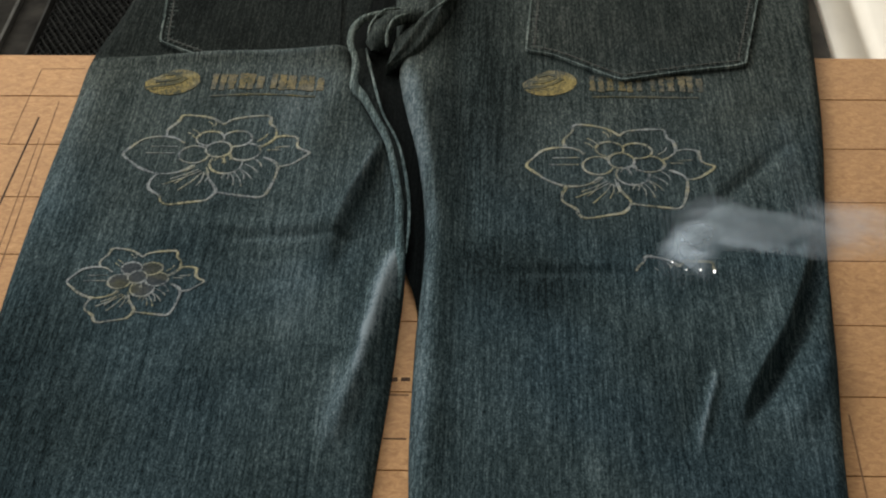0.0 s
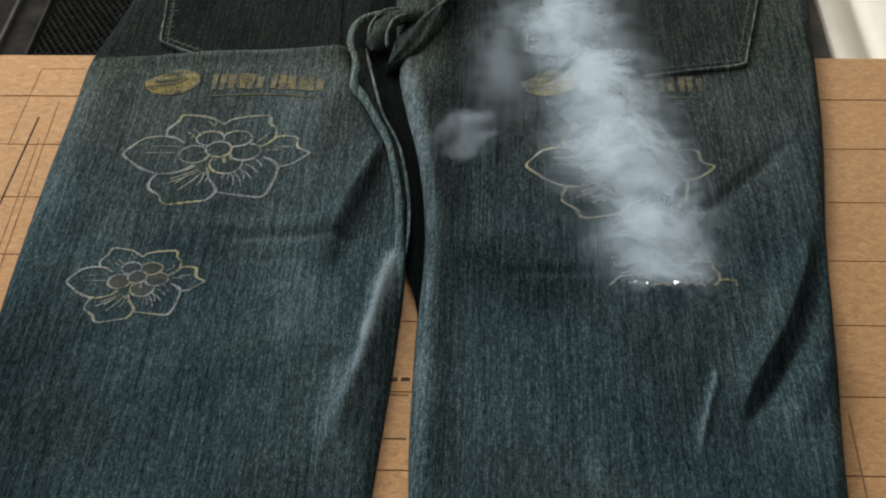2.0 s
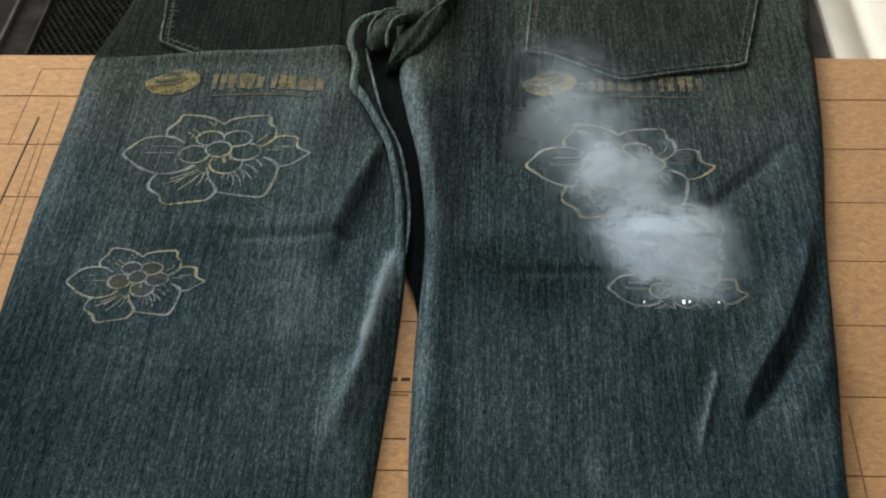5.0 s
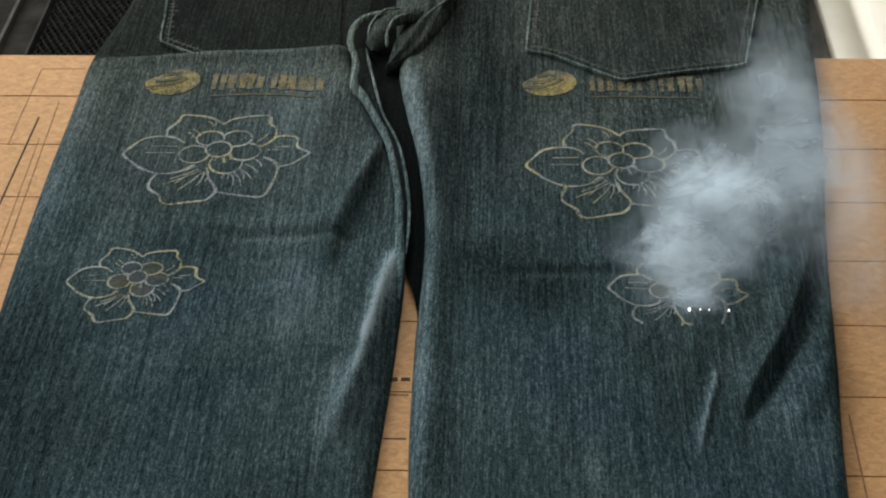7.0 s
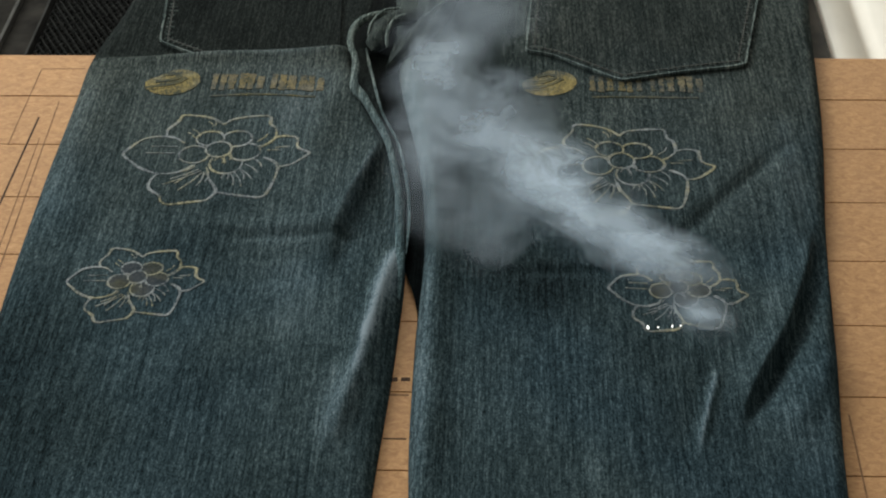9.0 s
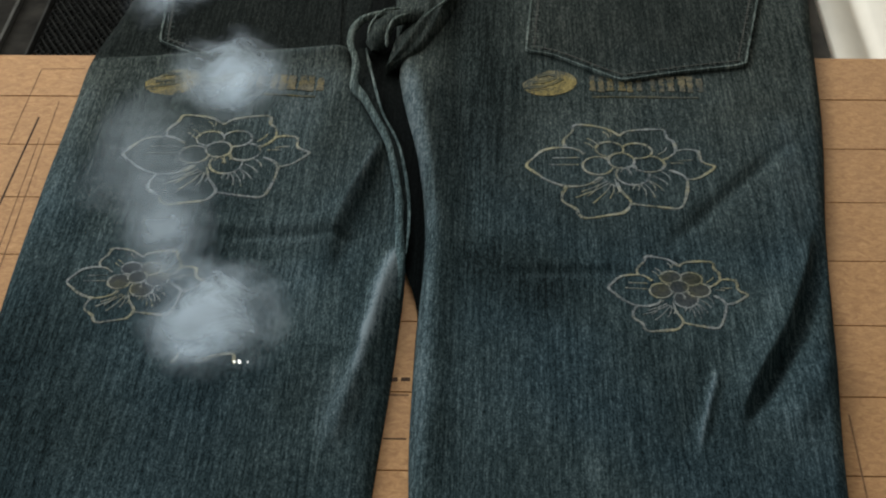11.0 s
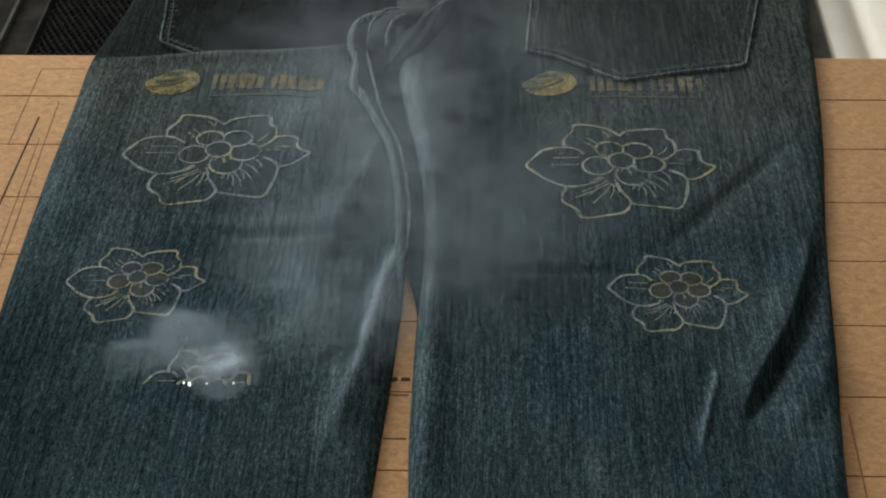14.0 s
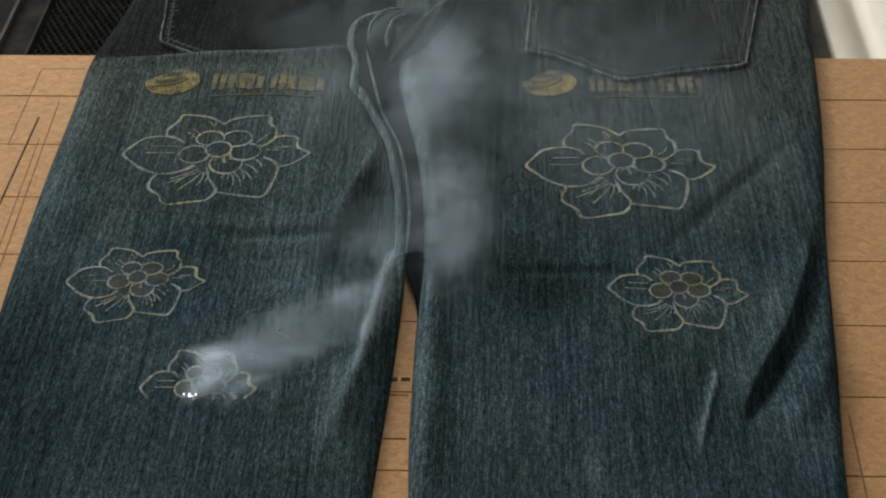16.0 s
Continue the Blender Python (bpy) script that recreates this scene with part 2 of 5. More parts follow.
SIDE_FOLD = along([(0.1790, -0.150), (0.1737, -0.1847), (0.1640, -0.2149), (0.1540, -0.2444), (0.1433, -0.2660), (0.1297, -0.2942), (0.1236, -0.3098), (0.118, -0.335)])
THIGH_FOLD = along([(-0.070, -0.030), (-0.076, -0.0616), (-0.0866, -0.1025), (-0.0934, -0.1265), (-0.0976, -0.1495), (-0.0997, -0.1717), (-0.099, -0.240)])
PALE_FOLD = smooth_path([(-0.0600, -0.160), (-0.0620, -0.185), (-0.0675, -0.2234), (-0.0723, -0.2573), (-0.0758, -0.2849), (-0.0824, -0.3196), (-0.0890, -0.352)], 0.004)
RNG = np.random.default_rng(4)
WAVES = [(RNG.uniform(20, 75), RNG.uniform(12, 45), RNG.uniform(0, 6.3), RNG.uniform(0.2, 1.0)) for _ in range(14)]


def ripple(x, y):
    z = 0 * x
    for kx, ky, ph, a in WAVES:
        z = z + a * np.sin(kx * x + ky * y * (1 if a > 0.5 else -1) + ph)
    return z * 0.00028


def left_height(x, y):
    e = np.minimum(x - LEFT_OUT(y), LEFT_IN(y) - x)
    rim = np.sqrt(np.clip(1 - np.clip(1 - e / 0.013, 0, 1) ** 2, 0, 1))
    z = 0.0085 + ripple(x, y)
    back = np.clip((y - CREASE(x)) / 0.004 + 0.5, 0, 1)
    near = np.clip((x + 0.283) / 0.07, 0, 1)
    z = z - 0.0055 * back * back * (3 - 2 * back) * (0.15 + 0.85 * near * near * (3 - 2 * near))
    z = z + 0.0022 * near * np.exp(-(((y - CREASE(x) + 0.005) / 0.006) ** 2))
    off = x - THIGH_FOLD(y)
    reach = soft_step((y + 0.235) / 0.12) * soft_step((-0.045 - y) / 0.03)
    z = z + 0.0032 * reach * np.exp(-((off / np.where(off > 0, 0.0035, 0.010)) ** 2))
    z = z - 0.0068 * reach * soft_step(off / 0.010 + 0.1) * soft_step((LEFT_IN(y) - 0.003 - x) / 0.008)
    z = z - trough(x, y, PALE_FOLD, -0.0072, 0.0065)
    z = z - ridge(x, y, (-0.1649, -0.1656), (-0.0824, -0.1629), 0.0016, 0.0045)
    z = z + ridge(x, y, (-0.2, -0.155), (-0.0824, -0.153), 0.0012, 0.007)
    z = z - ridge(x, y, (-0.17, -0.207), (-0.10, -0.204), 0.0010, 0.006)
    z = z + ridge(x, y, (-0.104, 0.02), (-0.12, -0.08), 0.0020, 0.010)
    return np.maximum(z, 0.002) * rim


def right_height(x, y):
    e = np.minimum(x - RIGHT_IN(y), RIGHT_OUT(y) - x)
    rim = np.sqrt(np.clip(1 - np.clip(1 - e / 0.008, 0, 1) ** 2, 0, 1))
    z = 0.0085 + ripple(x + 0.7, y - 0.3)
    z = z + ridge(x, y, (-0.059, 0.03), (-0.038, -0.17), 0.0052, 0.008)
    z = z - ridge(x, y, (-0.036, 0.13), (-0.016, -0.19), 0.0056, 0.011)
    off = x - SIDE_FOLD(y)
    reach = soft_step((y + 0.330) / 0.05) * soft_step((-0.150 - y) / 0.04)
    z = z + 0.0034 * reach * np.exp(-((off / np.where(off > 0, 0.0028, 0.011)) ** 2))
    z = z - 0.0080 * reach * soft_step(off / 0.0055 + 0.1) * np.exp(-((np.maximum(off - 0.004, 0) / 0.010) ** 2))
    z = z + ridge(x, y, (0.178, -0.262), (0.147, -0.325), 0.0026, 0.008)
    z = z + ridge(x, y, (0.1135, -0.2788), (0.0985, -0.3362), 0.0026, 0.0028)
    z = z - ridge(x, y, (0.106, -0.278), (0.0915, -0.338), 0.0016, 0.006)
    z = z - ridge(x, y, (0.1799, -0.0613), (0.0942, -0.1738), 0.0028, 0.006)
    z = z - ridge(x, y, (-0.0029, -0.1985), (0.0768, -0.1955), 0.0012, 0.004)
    z = z + ridge(x, y, (-0.0029, -0.191), (0.0768, -0.188), 0.0009, 0.006)
    z = z + ridge(x, y, (0.172, -0.05), (0.168, -0.17), 0.0022, 0.007)
    z = z + ridge(x, y, (-0.038, -0.16), (-0.036, -0.37), 0.0045, 0.009)
    return np.maximum(z, 0.002) * rim


def cloth(x, y):
    """The height of the cloth's upper face."""
    x, y = np.asarray(x, float), np.asarray(y, float)
    return np.where(x < (LEFT_IN(y) + RIGHT_IN(y)) / 2, left_height(x, y), right_height(x, y))


def leg_panel(name, lo, hi, height, y0, y1, rows, cols, material, parent, label, hem=None, hem_end=1.0):
    v = np.linspace(0, 1, rows)[:, None]
    y = y0 + (y1 - y0) * v
    u = np.linspace(0, np.pi, cols)[None, :]
    u = 0.35 * (1 - np.cos(u)) / 2 + 0.65 * np.linspace(0, 1, cols)[None, :]
    x = lo(y) + (hi(y) - lo(y)) * u
    y = y + 0 * x
    if hem:
        edge = y1 if hem_end else y0
        y = y + (v if hem_end else 1 - v) * (hem(x) - edge)
        x = lo(y) + (hi(y) - lo(y)) * u
    z = height(x, y)
    for end in (-0.575, 0.30):
        near = np.clip(np.abs(y - end) / 0.010, 0, 1)
        z = np.maximum(z * np.sqrt(1 - (1 - near) ** 2), 0.0006)
    top = np.stack([x, y, z], -1)
    under = top[:, ::-1].copy()[:, :: max(1, cols // 12)]
    under[..., 2] = 0.0004
    soft = 0 * x
    for f, t, k, w in WEAR_AND_SHADING:
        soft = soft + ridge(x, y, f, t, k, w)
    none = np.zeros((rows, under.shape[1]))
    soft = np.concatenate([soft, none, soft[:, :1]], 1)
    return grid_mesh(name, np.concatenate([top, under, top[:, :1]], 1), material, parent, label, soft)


# pale streaks along the proud folds, rubbed and painted light: from, to, strength, width
WEAR_AND_SHADING = [((-0.0600, -0.175), (-0.0670, -0.2234), 1.2, 0.0062), ((-0.0660, -0.215), (-0.0728, -0.262), 1.3, 0.0042), ((-0.0715, -0.250), (-0.0765, -0.290), 1.1, 0.0030),
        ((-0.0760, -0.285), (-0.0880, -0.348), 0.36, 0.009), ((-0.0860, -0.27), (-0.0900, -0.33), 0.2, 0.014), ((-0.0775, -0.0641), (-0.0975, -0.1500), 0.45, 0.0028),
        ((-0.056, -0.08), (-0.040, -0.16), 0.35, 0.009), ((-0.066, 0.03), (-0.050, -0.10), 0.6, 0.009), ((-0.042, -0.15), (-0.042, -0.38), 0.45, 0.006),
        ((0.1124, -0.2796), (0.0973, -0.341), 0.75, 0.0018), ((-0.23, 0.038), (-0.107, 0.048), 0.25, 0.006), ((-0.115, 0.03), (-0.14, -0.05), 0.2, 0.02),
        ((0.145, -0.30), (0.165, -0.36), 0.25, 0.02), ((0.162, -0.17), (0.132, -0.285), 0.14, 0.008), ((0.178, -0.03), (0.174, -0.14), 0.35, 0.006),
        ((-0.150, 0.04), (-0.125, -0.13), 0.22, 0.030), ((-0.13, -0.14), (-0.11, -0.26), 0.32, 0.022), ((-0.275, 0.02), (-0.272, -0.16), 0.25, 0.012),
        # negative: unfaded seat dye plus shade painted in hollow, creases and outer side
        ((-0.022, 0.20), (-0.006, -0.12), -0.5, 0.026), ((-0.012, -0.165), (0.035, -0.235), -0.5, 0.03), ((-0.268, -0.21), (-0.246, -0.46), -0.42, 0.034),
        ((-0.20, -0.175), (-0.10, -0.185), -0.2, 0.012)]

jeans = tagged(new("jeans"), "faded dark blue denim jeans lying flat on fibreboard", "jeans")
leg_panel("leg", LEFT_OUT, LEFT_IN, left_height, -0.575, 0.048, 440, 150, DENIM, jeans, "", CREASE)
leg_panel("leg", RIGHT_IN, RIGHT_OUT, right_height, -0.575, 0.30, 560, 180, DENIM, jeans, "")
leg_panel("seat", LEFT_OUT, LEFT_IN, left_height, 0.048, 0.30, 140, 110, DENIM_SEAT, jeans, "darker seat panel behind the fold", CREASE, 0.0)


# sheet in the gap between the legs, its deep shade painted as near-black cloth
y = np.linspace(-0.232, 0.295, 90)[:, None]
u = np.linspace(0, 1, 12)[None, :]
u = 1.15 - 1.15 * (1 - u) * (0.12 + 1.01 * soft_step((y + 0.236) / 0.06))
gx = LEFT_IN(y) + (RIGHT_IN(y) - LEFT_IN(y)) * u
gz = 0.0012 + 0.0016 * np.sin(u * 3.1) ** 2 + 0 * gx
grid_mesh("inner_fold", np.stack([gx, y + 0 * gx, gz], -1), DENIM_GAP_SHADE, jeans, "inner cloth between the legs, coloured dark as gap shade")


def roll(name, pts, r0, r1, material, parent, flat=0.7, label=""):
    """A rolled fold of cloth: a soft, slightly uneven tube along pts (x, y, z)."""
    P = smooth_path(pts, 0.003)
    n = len(P)
    s = np.linspace(0, 1, n)
    r = (r0 + (r1 - r0) * s) * (1 + 0.10 * np.sin(9 * s + 1) + 0.05 * np.sin(31 * s)) * np.clip(np.minimum(s, 1 - s) * 8 + 0.35, 0, 1)
    T = np.gradient(P, axis=0)
    T /= np.linalg.norm(T, axis=1)[:, None]
    side = np.cross(T, (0, 0, 1))
    side /= np.linalg.norm(side, axis=1)[:, None]
    up = np.cross(side, T)
    a = np.linspace(0, 2 * np.pi, 15)
    V = P[:, None] + (np.cos(a)[None, :, None] * side[:, None] + flat * np.sin(a)[None, :, None] * up[:, None]) * r[:, None, None]
    return grid_mesh(name, V, material, parent, label=label)


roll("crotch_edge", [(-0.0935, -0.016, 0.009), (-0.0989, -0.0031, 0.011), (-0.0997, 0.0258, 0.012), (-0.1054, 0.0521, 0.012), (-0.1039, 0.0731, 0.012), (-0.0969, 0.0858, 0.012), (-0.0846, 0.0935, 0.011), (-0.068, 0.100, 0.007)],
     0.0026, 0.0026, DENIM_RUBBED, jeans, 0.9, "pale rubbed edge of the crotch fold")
roll("crotch_fold", [(-0.0885, 0.0500, 0.006), (-0.0855, 0.0655, 0.013), (-0.0770, 0.0790, 0.0155), (-0.0600, 0.0930, 0.010), (-0.045, 0.105, 0.004)], 0.0070, 0.0085, DENIM, jeans)


def tongue(name, left, right, rise, material, parent, label=""):
    """A domed lap of cloth between two edges that start at one tip."""
    L, R = smooth_path(left, 0.001), smooth_path(right, 0.001)
    t = np.linspace(0, 1, 60)
    pick = lambda P: np.stack([np.interp(t * (len(P) - 1), np.arange(len(P)), P[:, i]) for i in (0, 1)], -1)
    L, R = pick(L)[:, None], pick(R)[:, None]
    u = np.linspace(0, 1, 21)[None, :, None]
    flat = L * (1 - u) + R * u
    dome = np.sqrt(np.clip(1 - (2 * u - 1) ** 2, 0, 1)) * np.clip(t * 4 + 0.25, 0, 1)[:, None, None]
    fold = 0.0011 * np.sin(14 * u + 5 * t[:, None, None]) * dome
    z = 0.0070 + rise * dome + fold
    top = np.concatenate([flat, z], -1)
    low = top[:, ::-1].copy()
    low[..., 2] = 0.002
    return grid_mesh(name, np.concatenate([top, low, top[:, :1]], 1), material, parent, label)


tongue("crotch_lap", [(-0.0795, 0.0250), (-0.0775, 0.0420), (-0.0750, 0.0600), (-0.0660, 0.0800), (-0.0620, 0.1050), (-0.0650, 0.1600)],
       [(-0.0795, 0.0245), (-0.0690, 0.0330), (-0.0575, 0.0440), (-0.0490, 0.0640), (-0.0390, 0.0980), (-0.0260, 0.1600)], 0.0075, DENIM_KNOT, jeans, "dark lap of cloth at the crotch")
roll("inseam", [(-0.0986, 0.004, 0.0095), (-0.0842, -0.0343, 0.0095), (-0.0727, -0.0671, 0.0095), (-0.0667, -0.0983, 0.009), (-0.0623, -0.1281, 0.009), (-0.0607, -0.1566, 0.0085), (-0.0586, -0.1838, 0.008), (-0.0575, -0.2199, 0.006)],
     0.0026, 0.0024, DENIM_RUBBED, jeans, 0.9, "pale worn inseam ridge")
flap_a = smooth_path([(-0.1035, 0.052), (-0.1000, 0.030), (-0.0975, 0.010), (-0.0842, -0.0343), (-0.0727, -0.0671), (-0.0667, -0.0983), (-0.0623, -0.1281), (-0.0607, -0.1566), (-0.0586, -0.1838)], 0.003)
flap_b = smooth_path([(-0.0948, 0.052), (-0.0910, 0.030), (-0.0870, 0.010), (-0.0782, -0.0311), (-0.0669, -0.064), (-0.0607, -0.0953), (-0.0567, -0.1253), (-0.0553, -0.1538), (-0.0555, -0.1838)], 0.003)
k = min(len(flap_a), len(flap_b))
u = np.linspace(0, 1, 9)[None, :, None]
flap = np.concatenate([flap_a[:k, None] * (1 - u) + flap_b[:k, None] * u, 0.0065 + 0.0012 * np.sin(u * 3.1) + 0 * flap_a[:k, None, :1]], -1)
low = flap[:, ::-1].copy()
low[..., 2] = 0.0010
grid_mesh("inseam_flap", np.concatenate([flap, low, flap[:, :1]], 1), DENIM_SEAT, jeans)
roll("inseam_stitch", [(*q, 0.0078) for q in flap_b[::4]], 0.0010, 0.0009, DENIM_RUBBED, jeans, 0.8)
roll("seat_seam", [(-0.0940, 0.0590, 0.0125), (-0.0915, 0.0690, 0.0180), (-0.0835, 0.0800, 0.0215), (-0.0720, 0.0880, 0.0190)], 0.0010, 0.0010, DENIM_RUBBED, jeans, 0.7)
roll("seat_seam", [(-0.0800, 0.0450, 0.0125), (-0.0800, 0.0565, 0.0180), (-0.0755, 0.0690, 0.0210), (-0.0675, 0.0770, 0.0205)], 0.0012, 0.0012, DENIM_RUBBED, jeans, 0.7)
roll("seat_seam", [(-0.0555, 0.0760, 0.0190), (-0.0488, 0.0900, 0.0175), (-0.0406, 0.1086, 0.0145), (-0.030, 0.13, 0.011)], 0.0012, 0.0012, DENIM_RUBBED, jeans, 0.7)


def ribbon(bm, pts, width, lift, step=0.0012, thick=0.0005):
    """A thin raised strip of thread that follows the cloth along pts (x, y)."""
    P = smooth_path(pts, step)
    if len(P) < 2:
        return
    T = np.gradient(P, axis=0)
    T /= np.linalg.norm(T, axis=1)[:, None] + 1e-9
    N = np.stack([-T[:, 1], T[:, 0]], -1)
    rows = []
    for p, nn, j in zip(P, N, range(len(P))):
        w = width * (0.56 + 0.10 * math.sin(j * 1.7) + 0.13 * math.sin(j * 0.29 + 40 * P[0, 0]))
        a, b = p + nn * w, p - nn * w
        za, zb = float(cloth(*a)) + lift, float(cloth(*b)) + lift
        rows.append([bm.verts.new(v) for v in ((a[0], a[1], za - thick), (a[0], a[1], za), (b[0], b[1], zb), (b[0], b[1], zb - thick))])
    for q, r in zip(rows, rows[1:]):
        for k in range(3):
            bm.faces.new((q[k], r[k], r[k + 1], q[k + 1]))
    bm.faces.new(rows[0])
    bm.faces.new(rows[-1][::-1])


# pockets
def pocket(outline, hem, material, parent):
    """A patch pocket that follows the cloth, with a worn folded hem and stitches."""
    xs, ys = [p[0] for p in outline], [p[1] for p in outline]
    bm = bmesh.new()
    bm.faces.new([bm.verts.new((x, y, 0)) for x, y in outline])
    for k in range(1, 26):
        bmesh.ops.bisect_plane(bm, geom=bm.verts[:] + bm.edges[:] + bm.faces[:], plane_co=(min(xs) + (max(xs) - min(xs)) * k / 26, 0, 0), plane_no=(1, 0, 0))
    for k in range(1, 22):
        bmesh.ops.bisect_plane(bm, geom=bm.verts[:] + bm.edges[:] + bm.faces[:], plane_co=(0, min(ys) + (max(ys) - min(ys)) * k / 22, 0), plane_no=(0, 1, 0))
    made = bmesh.ops.extrude_face_region(bm, geom=bm.faces[:])
    lifted = {v for v in made["geom"] if isinstance(v, bmesh.types.BMVert)}
    for v in bm.verts:
        v.co.z = float(cloth(v.co.x, v.co.y)) + (0.0022 if v in lifted else -0.0008)
    bmesh.ops.recalc_face_normals(bm, faces=bm.faces[:])
    ob = part("pocket", bm, material, parent, "dark denim back pocket with a pale worn edge")
    bm = bmesh.new()
    ribbon(bm, hem, 0.0012, 0.0028, 0.004, 0.002)
    part("hem", bm, DENIM_EDGE, ob)
    return ob


def offset_path(pts, d):
    P = np.array(pts, float)
    T = np.gradient(P, axis=0)
    T /= np.linalg.norm(T, axis=1)[:, None]
    return P + np.stack([-T[:, 1], T[:, 0]], -1) * d


def stitches(pts, d, parent, length=0.0022, gap=0.0012):
    P = smooth_path([tuple(q) for q in offset_path(pts, d)], 0.0004)
    bm = bmesh.new()
    run = max(2, int(length / 0.0004))
    k = 0
    while k + run < len(P):
        ribbon(bm, [tuple(P[k]), tuple(P[k + run])], 0.0008, 0.0029, 0.001, 0.0008)
        k += run + max(1, int(gap / 0.0004))
    return tagged(part("stitching", bm, THREAD, parent), kind="stuff")


def ticks(pts, parent, seed):
    """Short pale puckers across the hem, uneven in length and spacing."""
    rng = random.Random(seed)
    P = smooth_path(pts, 0.0004)
    T = np.gradient(P, axis=0)
    T /= np.linalg.norm(T, axis=1)[:, None]
    N = np.stack([-T[:, 1], T[:, 0]], -1)
    bm = bmesh.new()
    k = 30
    while k < len(P) - 2:
        a, b = rng.uniform(0.002, 0.0035), rng.uniform(0.0055, 0.0095)
        ribbon(bm, [tuple(P[k] + N[k] * a), tuple(P[k] + N[k] * b)], rng.uniform(0.0008, 0.0018), 0.0026, 0.002, 0.0006)
        k += rng.randint(7, 16)
    return tagged(part("hem_pucker", bm, DENIM_PUCKER, parent), kind="stuff")


HEM_R = [(0.0192, 0.18), (0.0190, 0.1246), (0.0168, 0.08), (0.0154, 0.052), (0.0165, 0.0440), (0.0335, 0.0375), (0.0550, 0.0225), (0.0740, 0.0088), (0.0785, 0.0070), (0.0860, 0.0085), (0.12, 0.0178), (0.1560, 0.0268),
         (0.1615, 0.0300), (0.1640, 0.042), (0.1720, 0.08), (0.1811, 0.1256), (0.190, 0.18)]
HEM_L = [(-0.2475, 0.18), (-0.2441, 0.1268), (-0.2410, 0.085), (-0.2395, 0.0657), (-0.2370, 0.0620), (-0.2094, 0.0441)]
pr = pocket(HEM_R, HEM_R, DENIM_POCKET, jeans)
stitches(HEM_R, 0.0052, pr)
ticks(HEM_R, pr, 7)
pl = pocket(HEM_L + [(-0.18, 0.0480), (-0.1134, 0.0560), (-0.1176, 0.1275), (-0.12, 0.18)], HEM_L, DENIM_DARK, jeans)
stitches(HEM_L, 0.0052, pl)
ticks(HEM_L, pl, 8)

# ---- the engraved flowers ----
PETALS = [
    [(-0.585, 0.356), (-0.595, 0.489), (-0.506, 0.649), (-0.466, 0.786), (-0.267, 0.767), (-0.114, 0.702), (0.011, 0.58)],
    [(0.011, 0.58), (0.101, 0.672), (0.351, 0.723), (0.506, 0.714), (0.527, 0.568), (0.595, 0.481), (0.601, 0.293), (0.502, 0.161), (0.44, 0.138)],
    [(-0.374, 0.218), (-0.493, 0.325), (-0.677, 0.344), (-0.83, 0.285), (-0.922, 0.153), (-1.0, 0.0), (-0.892, -0.147), (-0.773, -0.27), (-0.596, -0.37), (-0.418, -0.366), (-0.298, -0.301), (-0.223, -0.206)],
]
PETALS += [
    [(-0.578, -0.39), (-0.627, -0.525), (-0.612, -0.656), (-0.485, -0.773), (-0.458, -0.872), (-0.373, -0.929), (-0.141, -0.875), (0.006, -0.832), (0.082, -0.681), (0.057, -0.581), (-0.019, -0.44), (-0.049, -0.306)],
    [(0.082, -0.681), (0.214, -0.718), (0.443, -0.762), (0.57, -0.77), (0.636, -0.648), (0.684, -0.393), (0.685, -0.217), (0.603, -0.114), (0.517, -0.063)],
    [(0.615, 0.316), (0.726, 0.34), (0.844, 0.298), (0.861, 0.136), (0.915, 0.062), (1.0, 0.0), (0.9, -0.129), (0.804, -0.215), (0.696, -0.238)],
]
RINGS = [(0.015, 0.100, 0.138, 0.145), (-0.238, 0.000, 0.162, 0.165), (-0.105, 0.312, 0.150, 0.140), (0.188, 0.296, 0.165, 0.145), (0.300, 0.048, 0.172, 0.155), (0.125, -0.158, 0.175, 0.192)]
VEINS = [((-0.12, -0.308), (-0.481, -0.572)), ((-0.103, -0.328), (-0.308, -0.669)), ((-0.085, -0.328), (-0.13, -0.585)), ((-0.148, -0.277), (-0.42, -0.469)),
         ((0.224, -0.3), (0.338, -0.574)), ((0.274, -0.247), (0.434, -0.45)), ((0.332, -0.173), (0.483, -0.326)), ((0.069, -0.062), (0.112, -0.167))]
VEINS += [((-0.369, 0.438), (-0.28, 0.33)), ((-0.336, 0.517), (-0.218, 0.364)), ((0.415, 0.235), (0.515, 0.379)), ((-0.72, 0.147), (-0.436, 0.152)), ((-0.76, 0.02), (-0.44, 0.02)),
          ((-0.24, -0.34), (-0.36, -0.55)), ((-0.05, -0.36), (-0.05, -0.5)), ((0.19, -0.33), (0.25, -0.55)), ((0.62, 0.12), (0.78, 0.14))]
VEINS += [((-0.165, 0.65), (-0.105, 0.54)), ((-0.115, 0.69), (-0.085, 0.56)), ((0.075, 0.0), (0.085, -0.15)), ((0.15, 0.02), (0.16, -0.09)), ((0.005, -0.02), (-0.005, -0.11)),
          ((0.11, -0.32), (0.11, -0.43)), ((0.16, -0.335), (0.17, -0.45)), ((0.43, -0.09), (0.515, -0.24)), ((0.535, 0.075), (0.675, 0.075)), ((0.29, -0.28), (0.35, -0.45)),
          ((-0.195, -0.21), (-0.30, -0.33)), ((-0.07, -0.24), (-0.075, -0.39))]


